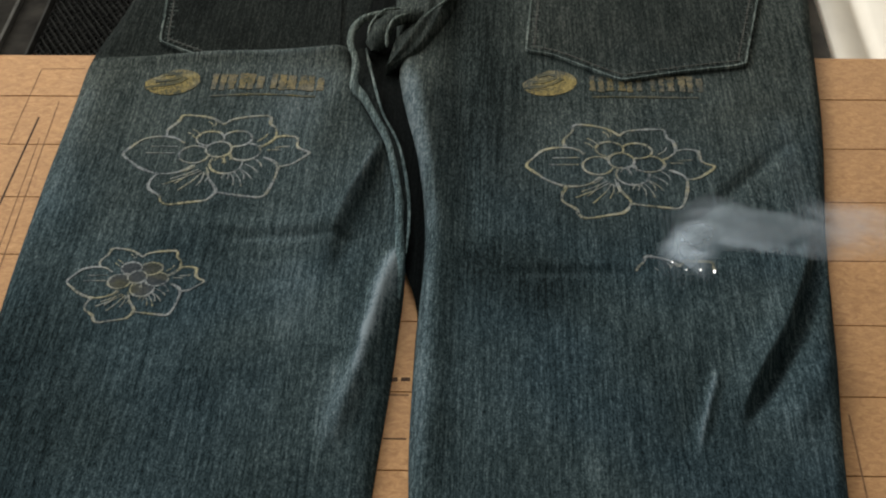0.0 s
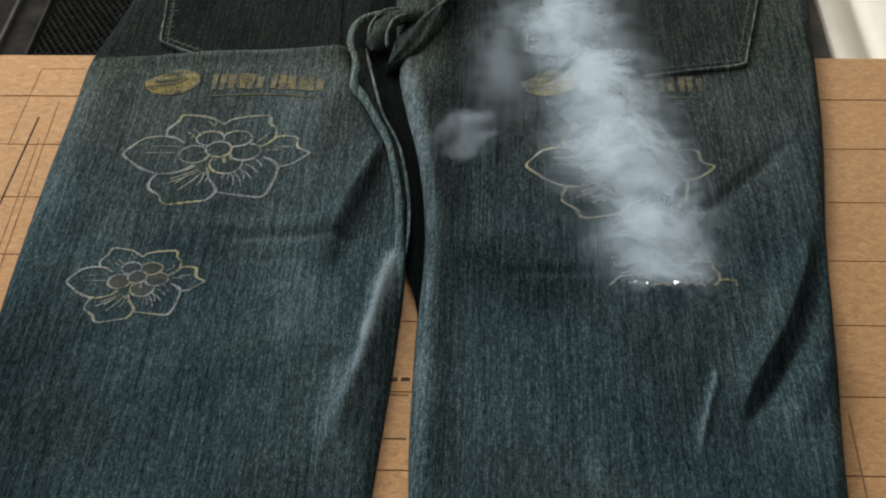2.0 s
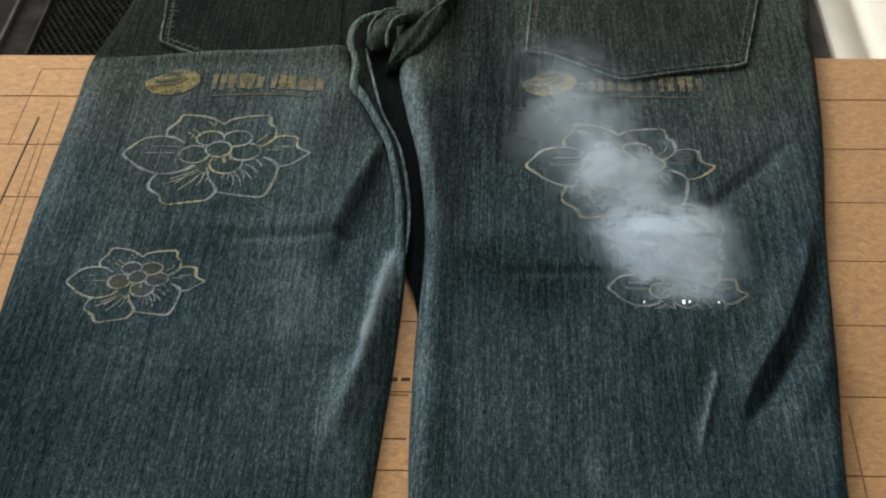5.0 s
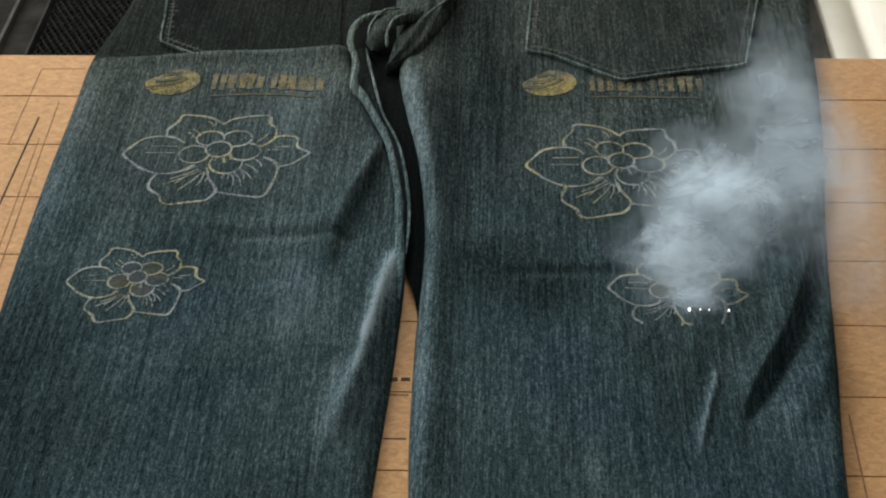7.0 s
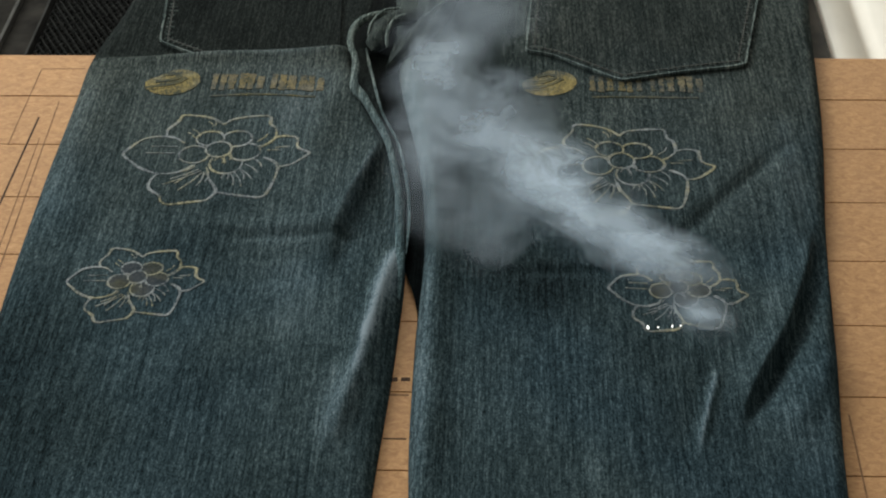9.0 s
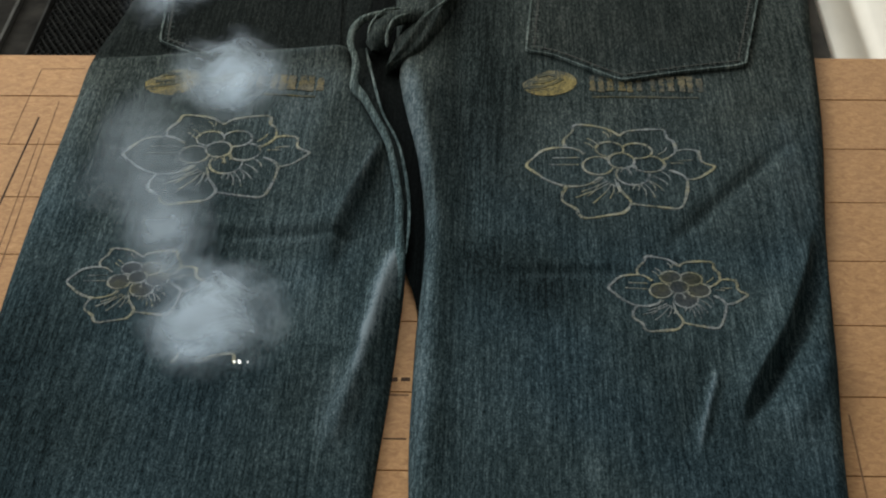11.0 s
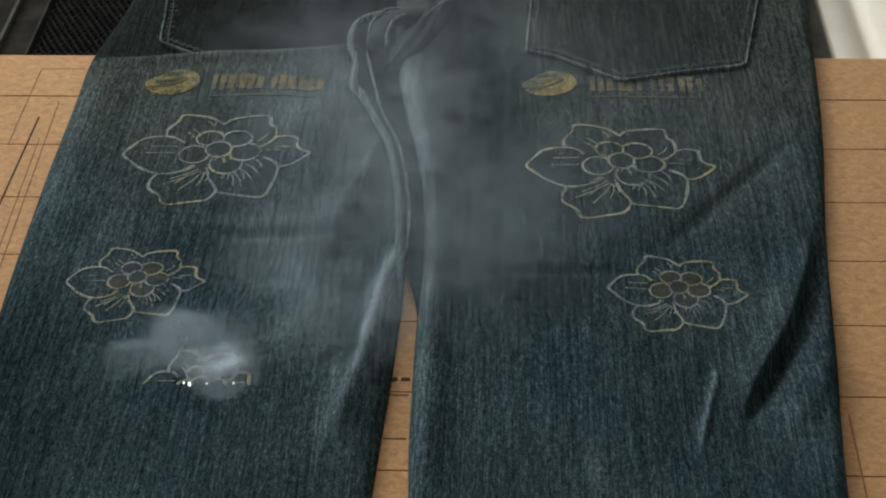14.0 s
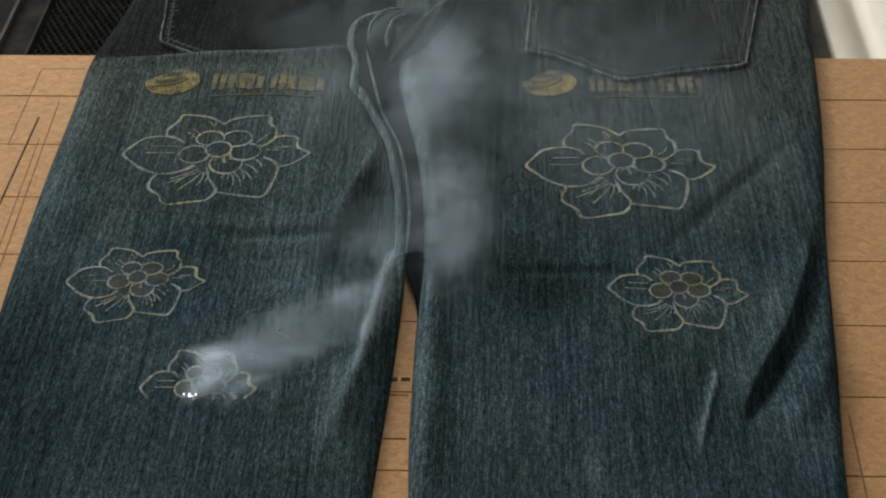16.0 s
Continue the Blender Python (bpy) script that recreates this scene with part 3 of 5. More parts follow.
def flower_strokes(a, b, tall=1.0):
    """All strokes of the flower between its two side tips a and b: (points, relative width)."""
    a, b = np.array(a), np.array(b)
    o, e = (a + b) / 2, (b - a) / 2
    n = np.array([-e[1], e[0]]) * tall
    put = lambda q: tuple(o + e * q[0] + n * q[1])
    out = [([put(q) for q in p], 1.0) for p in PETALS]
    for k, (cx, cy, rx, ry) in enumerate(RINGS):
        ring = [(cx + rx * math.cos(t), cy + ry * math.sin(t)) for t in np.linspace(0, 2 * math.pi, 37)]
        open_at = [all(((p - ox) / hx) ** 2 + ((q - oy) / hy) ** 2 > 0.92 for ox, oy, hx, hy in RINGS[:k]) for p, q in ring]
        if not all(open_at):
            first = open_at.index(False)
            ring, open_at = ring[first:-1] + ring[:first + 1], open_at[first:-1] + open_at[:first + 1]
        run = []
        for q, free in zip(ring + [None], open_at + [False]):
            if free:
                run.append(q)
            else:
                if len(run) > 2:
                    out.append(([put(v) for v in run], 0.8))
                run = []
    out += [([put(p), put(((p[0] + q[0]) / 2 + 0.02, (p[1] + q[1]) / 2)), put(q)], 0.42) for p, q in VEINS]
    return out


def scorch(a, b, tall, lo, hi, parent):
    """The singed brown cloth inside the flower's inner rings, between two heights on the leg."""
    a, b = np.array(a), np.array(b)
    o, e = (a + b) / 2, (b - a) / 2
    n = np.array([-e[1], e[0]]) * tall
    bm = bmesh.new()
    for cx, cy, rx, ry in RINGS:
        edges = np.linspace(-0.9, 0.9, 9)
        for v0, v1 in zip(edges, edges[1:]):
            if not lo < (o + e * cx + n * (cy + ry * (v0 + v1) / 2))[1] <= hi:
                continue
            quad = []
            for side_of, v in ((-1, v0), (1, v0), (1, v1), (-1, v1)):
                q = o + e * (cx + side_of * rx * 0.92 * math.sqrt(1 - v * v)) + n * (cy + ry * v)
                quad.append(bm.verts.new((q[0], q[1], float(cloth(*q)) + 0.00025)))
            bm.faces.new(quad)
    if not len(bm.verts):
        bm.free()
        return None
    return part("scorched_patch", bm, SCORCH, parent, "cloth singed brown inside the petals")


def whole_flower(a, b, width, label):
    bm = bmesh.new()
    for pts, w in flower_strokes(a, b):
        ribbon(bm, pts, width * w, 0.0003)
    ob = part("engraved_flower", bm, LINE, jeans, label)
    if width < 0.0015:
        scorch(a, b, 1.0, -9.0, 9.0, ob)
    return ob


def growing_flower(a, b, width, y_start, y_end, t_start, t_end, bands, label, tall=1.0):
    """A flower that the laser draws row by row: bands of strokes that come up through the cloth in turn."""
    holder = None
    edges = np.linspace(y_start, y_end, bands + 1)
    fine = []
    for pts, w in flower_strokes(a, b, tall):
        P = smooth_path(pts, 0.0008)
        fine.append((P, w))
    made = []
    for k in range(-1, bands):
        hi, lo = (edges[k], edges[k + 1]) if k >= 0 else (9.0, edges[0])
        bm = bmesh.new()
        for P, w in fine:
            inside = (P[:, 1] <= hi) & (P[:, 1] > lo)
            j = 0
            while j < len(P):
                if inside[j]:
                    m = j
                    while m + 1 < len(P) and inside[m + 1]:
                        m += 1
                    run = P[max(0, j - 1):min(len(P), m + 2)]
                    if len(run) > 1:
                        ribbon(bm, [tuple(q) for q in run], width * w, 0.0003, 0.0008)
                    j = m
                j += 1
        if k < 0 and not len(bm.verts):
            bm.free()
            holder = jeans
        elif k < 0:
            holder = part("engraved_flower", bm, LINE, jeans, label)
        elif len(bm.verts):
            t = t_start + (t_end - t_start) * (k + 0.5) / bands
            made.append((tagged(part("burnt_line", bm, LINE, holder), kind="stuff"), t))
            singed = scorch(a, b, tall, lo, hi, holder)
            if singed:
                made.append((singed, t))
        else:
            bm.free()
    return made


whole_flower((0.0143, -0.0908), (0.1295, -0.0919), 0.0016, "large flower outline bleached into the denim")
whole_flower((-0.2377, -0.0812), (-0.121, -0.0805), 0.0016, "large flower outline bleached into the denim")
whole_flower((-0.2456, -0.2101), (-0.1679, -0.2089), 0.0013, "small flower outline bleached into the denim")
GROWING = growing_flower((0.0592, -0.2107), (0.1355, -0.2171), 0.0014, -0.1950, -0.2550, 0.0, 9.1, 18, "small flower outline being burnt row by row")
GROWING += growing_flower((-0.1878, -0.2985), (-0.1278, -0.2985), 0.0013, -0.2675, -0.3060, 9.3, 15.9, 14, "unfinished flower outline being burnt row by row", 1.25)


def emblem(cx, cy, w, parent):
    """The engraved emblem: an oval with a swoosh, a row of blocks and a thin bar under it."""
    bm = bmesh.new()
    n = 26
    for k in range(n):
        ends = (-1 + 2 * k / n, -1 + 2 * (k + 1) / n)
        for piece in (0, 1, 2):
            q = []
            for s, top in ((ends[0], 0), (ends[1], 0), (ends[1], 1), (ends[0], 1)):
                h = math.sqrt(max(0.0, 1 - s * s))
                rise = h * (0.30 + 0.70 * min(1.0, (s + 1) / 0.85))
                slit = max(0.0, (0.45 - s) / 1.45) * 0.07
                one = -0.50 + 0.62 * ((s + 1) / 1.45)
                two = -0.72 + 0.48 * ((s + 1) / 1.45) ** 1.4
                lo, hi = ((-1, two - slit * 0.6), (two + slit * 0.6, one - slit), (one + slit, 1))[piece]
                v = max(-h, min(rise, hi if top else lo))
                x, yy = cx + w * (0.158 * s + 0.02 * v), cy + w * v * 0.138
                q.append(bm.verts.new((x, yy, float(cloth(x, yy)) + 0.0004)))
            try:
                bm.faces.new(q)
            except ValueError:
                pass
    bmesh.ops.dissolve_degenerate(bm, dist=1e-6, edges=bm.edges[:])
    ob = part("engraved_emblem", bm, LOGO, parent, "yellowish oval emblem bleached into the denim")
    for stroke in ([(-0.75, -0.42), (-0.2, -0.25), (0.22, 0.02), (0.42, 0.36)], [(-0.62, 0.02), (-0.25, 0.08), (0.08, 0.30), (0.14, 0.52), (-0.15, 0.66), (-0.5, 0.5)]):
        bm = bmesh.new()
        ribbon(bm, [(cx + w * (0.158 * s + 0.02 * v), cy + w * v * 0.138) for s, v in stroke], w * 0.026, 0.0007, 0.0012)
        part("swoosh", bm, SWOOSH, ob, "darker swoosh")
    for k in range(4):
        x0 = cx + w * (0.235 + 0.165 * k + (0.02 if k > 1 else 0))
        for bars in ((0.0, 0.026 + 0.008 * (k % 2), -0.085, 0.085), (0.048, 0.078, -0.095, 0.08), (0.098 + 0.006 * (k % 2), 0.134, -0.085, 0.075 - 0.02 * (k % 2))):
            bm = bmesh.new()
            y = cy + w * (bars[2] + bars[3]) / 2
            if bars[1] - bars[0] > (bars[3] - bars[2]) * 0.9:
                ribbon(bm, [(x0 + w * bars[0], y), (x0 + w * bars[1], y)], w * (bars[3] - bars[2]) * 0.8, 0.0004, 0.002)
            else:
                x = x0 + w * (bars[0] + bars[1]) / 2
                ribbon(bm, [(x, cy + w * bars[2]), (x, cy + w * bars[3])], w * (bars[1] - bars[0]), 0.0004, 0.002)
            part("bar", bm, FAINT, ob)
    bm = bmesh.new()
    ribbon(bm, [(cx + w * 0.24, cy - w * 0.15), (cx + w * 0.85, cy - w * 0.15)], w * 0.014, 0.0004, 0.002)
    part("bar", bm, SWOOSH, ob, "thin faint rule")


EMBLEM_R, EMBLEM_L = (0.0302, 0.0051, 0.1133), (-0.2207, 0.0050, 0.1140)
emblem(*EMBLEM_R, jeans)
emblem(*EMBLEM_L, jeans)

# ---- the table: fibreboard panels on the laser cutter's bed ----
CELL = 0.058
board = tagged(new("work_board"), "brown fibreboard work surface scored into rows", "board")
part("underlay", box(-0.50, 0.50, -0.66, 0.0535, -0.006, -0.0012), CUT, board)
panel_rows = [(0.0008, 0.0535)] + [(-CELL * (k + 1) + 0.0004, -CELL * k - 0.0004) for k in range(11)]
for y0, y1 in panel_rows:
    part("panel", box(-0.50, 0.50, y0, y1, -0.0052, 0.0, 0.0002), BOARD, board)


def scored(x0, y0, x1, y1, w, material):
    bm = bmesh.new()
    d = Vector((x1 - x0, y1 - y0, 0))
    n = Vector((-d.y, d.x, 0)).normalized() * w / 2
    q = [Vector((x0, y0, 0)) - n, Vector((x1, y1, 0)) - n, Vector((x1, y1, 0)) + n, Vector((x0, y0, 0)) + n]
    low = [bm.verts.new(v + Vector((0, 0, -0.0005))) for v in q]
    top = [bm.verts.new(v + Vector((0, 0, 0.00015))) for v in q]
    bm.faces.new(top)
    for i in range(4):
        bm.faces.new((low[i], low[(i + 1) % 4], top[(i + 1) % 4], top[i]))
    part("scored_line", bm, material, board)


scored(-0.305, -0.0263, -0.3076, -0.17, 0.0013, CUT)
scored(-0.317, 0.034, -0.3176, -0.0579, 0.0007, SCORE)
scored(-0.3175, 0.0351, -0.2871, 0.0354, 0.0006, SCORE)
scored(-0.2959, -0.0067, -0.290, -0.23, 0.0007, SCORE)
scored(-0.2990, -0.05, -0.2945, -0.25, 0.0006, SCORE)
scored(0.1785, -0.3037, 0.1773, -0.42, 0.0009, SCORE)
scored(-0.0595, -0.2803, -0.0550, -0.2803, 0.0034, CUT)
scored(-0.0532, -0.2803, -0.0482, -0.2801, 0.0030, CUT)
scored(-0.0600, -0.2925, -0.0485, -0.2925, 0.0012, SCORE)
scored(-0.0600, -0.3255, -0.0480, -0.3255, 0.0010, CUT)

machine = tagged(new("laser_cutter"), "black laser cutter body with a honeycomb bed", "machine")
bm = bmesh.new()
add_box(bm, -0.62, 0.62, -0.75, 0.62, -0.10, -0.016)
part("bed_tray", bm, BLACK, machine)
part("cabinet", box(-0.66, 0.66, -0.80, 0.66, -0.88, -0.102, 0.01), BLACK, machine)
bm = bmesh.new()
pitch = 0.0054
for r in range(-2, 46):
    y = 0.058 + r * pitch * 0.9
    for c in range(36):
        x = -0.334 + c * pitch + (r % 2) * pitch / 2
        for dx, dy in ((pitch / 2, pitch * 0.45), (pitch / 2, -pitch * 0.45)):
            a = Vector((x, y, -0.0155))
            b = Vector((x + dx, y + dy, -0.0155))
            n = Vector((-dy, dx, 0)).normalized() * 0.0004
            q = [bm.verts.new(v) for v in (a - n, b - n, b + n, a + n)]
            t = [bm.verts.new(v.co + Vector((0, 0, 0.0045))) for v in q]
            bm.faces.new(t)
            for i in range(4):
                bm.faces.new((q[i], q[(i + 1) % 4], t[(i + 1) % 4], t[i]))
tagged(part("honeycomb", bm, plain("honeycomb_metal", (0.020, 0.020, 0.018), 0.9, 0.0, 0.4, 80, spec=0.04), machine, "dark metal honeycomb grid"), kind="stuff")
bm = bmesh.new()
add_box(bm, -0.3585, -0.3372, 0.0545, 0.60, -0.0155, -0.0105, 0.001)
part("rail", bm, ALUMINIUM, machine, "grey aluminium rail")
LIP = plain("rail_lip_metal", (0.060, 0.057, 0.050), 0.8, 0.0, 0.3, 60, spec=0.1)
part("rail_lip", box(-0.3612, -0.3585, 0.0545, 0.60, -0.0155, -0.006, 0.0006), LIP, machine)
part("rail_lip", box(-0.3388, -0.3370, 0.0545, 0.60, -0.0155, -0.0085, 0.0005), plain("rail_edge", (0.030, 0.029, 0.026), 0.8, 0.0, 0.3, 60, spec=0.06), machine)
part("side_tray", box(-0.42, -0.3615, 0.0545, 0.60, -0.0155, -0.009, 0.0006), ALUMINIUM, machine)

part("bed_edge", box(0.150, 0.2280, 0.0545, 0.60, -0.0155, -0.012, 0.0005), plain("bed_edge_paint", (0.060, 0.050, 0.037), 0.8, 0, 0.3, 50), machine, "dark brown bed edge")
side = tagged(new("side_cover"), "cream painted sheet metal cover beside the bed", "cover")
prof = [(0.2287, -0.014), (0.2289, -0.0085), (0.2310, -0.0072), (0.2480, -0.0080), (0.2520, -0.0120), (0.2575, -0.0128), (0.2620, -0.0095), (0.2660, -0.0075), (0.34, -0.0070), (0.342, -0.0152)]
V = np.array([[(x + (0.0 if y < 0.1 else -0.0005), y, z) for x, z in prof] for y in np.linspace(0.0545, 0.6, 8)])
cover = grid_mesh("cover_sheet", V, PANEL, side)

# ---- the room that closes the place ----
def slab(name, label, *b, material=WALL):
    ob = part(name, box(*b), material)
    return tagged(ob, label, "", "", "structure")


slab("floor", "grey concrete workshop floor", -2.2, 2.2, -2.4, 2.2, -1.0, -0.88, material=CONCRETE)
slab("ceiling", "plain off-white ceiling", -2.2, 2.2, -2.4, 2.2, 1.8, 1.9)
slab("wall_east", "plain off-white wall", 2.0, 2.1, -2.3, 2.1, -0.88, 1.8)
slab("wall_south", "plain off-white wall", -2.1, 2.0, -2.3, -2.2, -0.88, 1.8)


def holed_wall(name, along_x, at, lo, hi, w0, w1, z0, z1):
    bm = bmesh.new()
    for a0, a1, b0, b1 in ((lo, w0, -0.88, 1.8), (w1, hi, -0.88, 1.8), (w0, w1, -0.88, z0), (w0, w1, z1, 1.8)):
        if along_x:
            add_box(bm, a0, a1, at, at + 0.1, b0, b1)
        else:
            add_box(bm, at - 0.1, at, a0, a1, b0, b1)
    return tagged(part(name, bm, WALL), "plain off-white wall with an opening for light", "", "", "structure")


holed_wall("wall_west", False, -2.0, -2.2, 2.1, -0.2, 1.3, 0.7, 1.7)
# the rear opening is added only for the fill lamp
holed_wall("wall_north", True, 2.0, -2.0, 2.0, -1.1, 0.5, 0.6, 1.5)


# ---- smoke and sparks ----
def puff_mesh(a, b, c, seed):
    """A puff of smoke: two bowed, rippled veils that close round a cushion of air with half axes a, b, c."""
    rng = np.random.default_rng(seed)
    verts, faces = [], []
    rings, spokes = 9, 28
    for side_of in (1, -1):
        ph = rng.uniform(0, 6.3, 4)
        base = len(verts)
        for i in range(rings):
            for j in range(spokes):
                r, t = (i + 0.02) / (rings - 1 + 0.02), 2 * math.pi * j / spokes
                u, v = r * math.cos(t), r * math.sin(t)
                z = c * (side_of * 0.75 * (1 - r * r) + 0.30 * math.sin(2.3 * u + ph[0]) * math.cos(2.0 * v + ph[1]) + 0.15 * math.sin(5 * u + 4 * v + ph[2]))
                verts.append((a * u, b * v, z))
        for i in range(rings - 1):
            for j in range(spokes):
                p, q = base + i * spokes + j, base + i * spokes + (j + 1) % spokes
                faces.append((p, q, q + spokes, p + spokes))
    me = bpy.data.meshes.new("smoke_puff")
    me.from_pydata(verts, [], faces)
    me.materials.append(SMOKE)
    me.polygons.foreach_set("use_smooth", [True] * len(me.polygons))
    return me


PUFFS = []


def puff(size, turn, dense, *rows, spin=6):
    """One puff: half axes, its turn, its density, and where it is at each time."""
    ob = new("smoke_puff", puff_mesh(*size, len(PUFFS)))
    ob.color = (dense, dense, dense, 1)
    tagged(ob, "thin grey-white smoke drifting off the burning denim" if dense < 0.3 else "dense white smoke rising from the burning denim", "smoke", "smoke over the jeans")
    PUFFS.append((ob, [(t, pose(x, y, z, 14, 0, 0) @ pose(0, 0, 0, 0, 0, turn + spin * k)) for k, (t, x, y, z) in enumerate(rows)]))


def burning(t):
    """Where the laser burns the cloth at a time."""
    return (0.100, -0.197 - 0.0058 * t) if t < 9.12 else (-0.157, -0.268 - 0.0058 * (t - 9.3))


def waft(t, at, size, turn, dense):
    """A puff that comes off the burning row, hangs at one place at its time, and is drawn off to the back and up."""
    sx, sy = burning(t if at[0] < -0.1 else max(0.0, t - 0.25))
    x, y, z = at
    a, b = size
    late = 0.11 * ((len(PUFFS) * 0.618) % 1.0)
    ux, uy = sx + 0.4 * (x - sx), sy + 0.3 * (y - sy)
    off = 0.06 + 1.3 * max(a, b)
    path = [(t - 0.47 + late, ux, uy, -0.14 - 0.3 * max(a, b)), (t - 0.28 + late, ux, uy, 0.022), (t, x, y, z), (t + 0.36 + late, x + 0.5 * (x - sx), off, 0.12), (t + 1.4, x + 0.5 * (x - sx), off + 0.35, 1.0)]
    rows = []
    for p, q in zip(path, path[1:]):
        for edge in (0.0, 16.0):
            if p[0] < edge < q[0]:
                k = (edge - p[0]) / (q[0] - p[0])
                rows.append((edge, *(u + (v - u) * k for u, v in zip(p[1:], q[1:]))))
    rows = sorted(rows + [p for p in path if 0 <= p[0] <= 16])
    if rows[0][0] > 0:
        rows.insert(0, (0, *rows[0][1:]))
    if rows[-1][0] < 16:
        rows.append((16, *rows[-1][1:]))
    puff((a, b, 0.006 + 0.13 * min(a, b)), turn - 12, dense, *rows)


waft(0, (0.1077, -0.2009, 0.033), (0.0243, 0.0167), 15, 0.468)
waft(0, (0.1565, -0.1944, 0.034), (0.0933, 0.0203), 6, 0.255)
waft(0, (0.1949, -0.1870, 0.035), (0.0515, 0.0240), 0, 0.223)
waft(0, (0.1200, -0.1854, 0.035), (0.0330, 0.0242), 20, 0.207)
waft(0.5, (0.1050, -0.2093, 0.039), (0.0553, 0.0443), 0, 0.841)
waft(0.5, (0.1384, -0.2122, 0.039), (0.0643, 0.0471), 5, 0.672)
waft(0.5, (0.1720, -0.2127, 0.038), (0.0549, 0.0411), 0, 0.375)
waft(0.5, (0.1708, -0.1305, 0.054), (0.0437, 0.1184), -8, 0.192)
waft(0.5, (0.1879, -0.1762, 0.054), (0.0468, 0.1200), 0, 0.192)
waft(1, (0.1072, -0.2016, 0.039), (0.0487, 0.0446), 0, 0.783)
waft(1, (0.1375, -0.1915, 0.041), (0.0608, 0.0570), 30, 0.468)
waft(1, (0.1543, -0.1213, 0.051), (0.0541, 0.1072), -15, 0.375)
waft(1, (0.1876, -0.0271, 0.045), (0.0478, 0.0749), 0, 0.207)
waft(1, (0.1875, -0.1737, 0.060), (0.0513, 0.1495), 0, 0.223)
waft(1.5, (-0.0041, -0.0546, 0.044), (0.0632, 0.0709), 0, 0.9)
waft(1.5, (0.0330, -0.0364, 0.044), (0.0584, 0.0681), 0, 0.9)
waft(1.5, (-0.0048, -0.1754, 0.044), (0.0286, 0.0703), 10, 0.421)
waft(1.5, (0.0197, -0.1189, 0.041), (0.0451, 0.0546), 0, 0.468)
waft(1.5, (0.0818, -0.1889, 0.039), (0.0563, 0.0451), -35, 0.841)
waft(1.5, (0.0964, -0.2052, 0.036), (0.0417, 0.0285), 0, 0.727)
waft(1.5, (0.1110, -0.0094, 0.047), (0.1458, 0.0831), 0, 0.118)
waft(2, (0.0851, -0.2058, 0.042), (0.0531, 0.0592), -10, 0.783)
waft(2, (0.0714, -0.1429, 0.046), (0.0585, 0.0781), 0, 0.783)
waft(2, (0.0584, -0.0647, 0.045), (0.0623, 0.0732), 0, 0.727)
waft(2, (0.0399, 0.0246, 0.044), (0.0612, 0.0678), 0, 0.619)
waft(2, (-0.0208, -0.0960, 0.035), (0.0358, 0.0262), 0, 0.247)
waft(2, (-0.0025, -0.0323, 0.043), (0.0295, 0.0652), 0, 0.169)
waft(2.5, (0.0923, -0.2197, 0.034), (0.0551, 0.0212), 5, 0.619)
waft(2.5, (0.1361, -0.2079, 0.036), (0.0601, 0.0308), 14, 0.619)
waft(2.5, (0.1667, -0.0580, 0.039), (0.0651, 0.0454), 12, 0.619)
waft(2.5, (0.1635, -0.1427, 0.046), (0.0339, 0.0807), 0, 0.375)
waft(2.5, (0.1254, -0.0092, 0.047), (0.0377, 0.0828), 0, 0.207)
waft(2.5, (0.1855, -0.1938, 0.051), (0.0368, 0.1063), 0, 0.223)
waft(3, (0.0575, -0.0693, 0.062), (0.1642, 0.1578), 0, 0.207)
waft(3, (0.1177, -0.1889, 0.059), (0.1112, 0.1426), 0, 0.207)
waft(3, (0.0534, -0.1978, 0.034), (0.0282, 0.0157), -40, 0.375)
waft(3, (0.1966, -0.1331, 0.063), (0.0626, 0.1667), 0, 0.147)
waft(3.5, (0.1123, -0.1398, 0.044), (0.0538, 0.0690), 0, 0.672)
waft(3.5, (0.1176, -0.2016, 0.045), (0.0416, 0.0740), 0, 0.468)
waft(3.5, (0.0974, -0.2114, 0.036), (0.0276, 0.0325), 0, 0.247)
waft(3.5, (0.0714, -0.0098, 0.047), (0.1408, 0.0833), 0, 0.147)
waft(3.5, (0.1477, -0.1436, 0.058), (0.0816, 0.1415), 0, 0.161)
waft(4, (0.1275, -0.2290, 0.039), (0.0544, 0.0436), 8, 0.9)
waft(4, (0.1030, -0.2181, 0.036), (0.0344, 0.0294), 0, 0.375)
waft(4, (0.1607, -0.1607, 0.051), (0.0247, 0.1036), -5, 0.375)
waft(4, (0.1537, -0.2349, 0.040), (0.0426, 0.0489), 0, 0.375)
waft(4, (0.1111, -0.2758, 0.036), (0.0413, 0.0307), 0, 0.207)
waft(4, (0.1471, -0.0976, 0.052), (0.1002, 0.1092), 0, 0.076)
waft(4, (0.0565, -0.0984, 0.056), (0.1457, 0.1288), 0, 0.09)
waft(4.5, (0.1067, -0.2251, 0.039), (0.0591, 0.0466), 10, 0.727)
waft(4.5, (0.1388, -0.1780, 0.043), (0.0520, 0.0666), 40, 0.468)
waft(4.5, (0.1760, -0.1308, 0.050), (0.0488, 0.1000), 0, 0.247)
waft(5, (0.0895, -0.2111, 0.040), (0.0553, 0.0502), -30, 0.783)
waft(5, (0.0644, -0.1555, 0.042), (0.0531, 0.0619), -40, 0.567)
waft(5, (0.0405, -0.0828, 0.046), (0.0564, 0.0789), 0, 0.331)
waft(5.5, (0.1041, -0.2202, 0.039), (0.0549, 0.0469), 10, 0.727)
waft(5.5, (0.1308, -0.1636, 0.045), (0.0525, 0.0734), 30, 0.468)
waft(5.5, (0.1733, -0.0792, 0.048), (0.0612, 0.0915), 0, 0.247)
waft(6, (0.1068, -0.2243, 0.039), (0.0545, 0.0437), 15, 0.727)
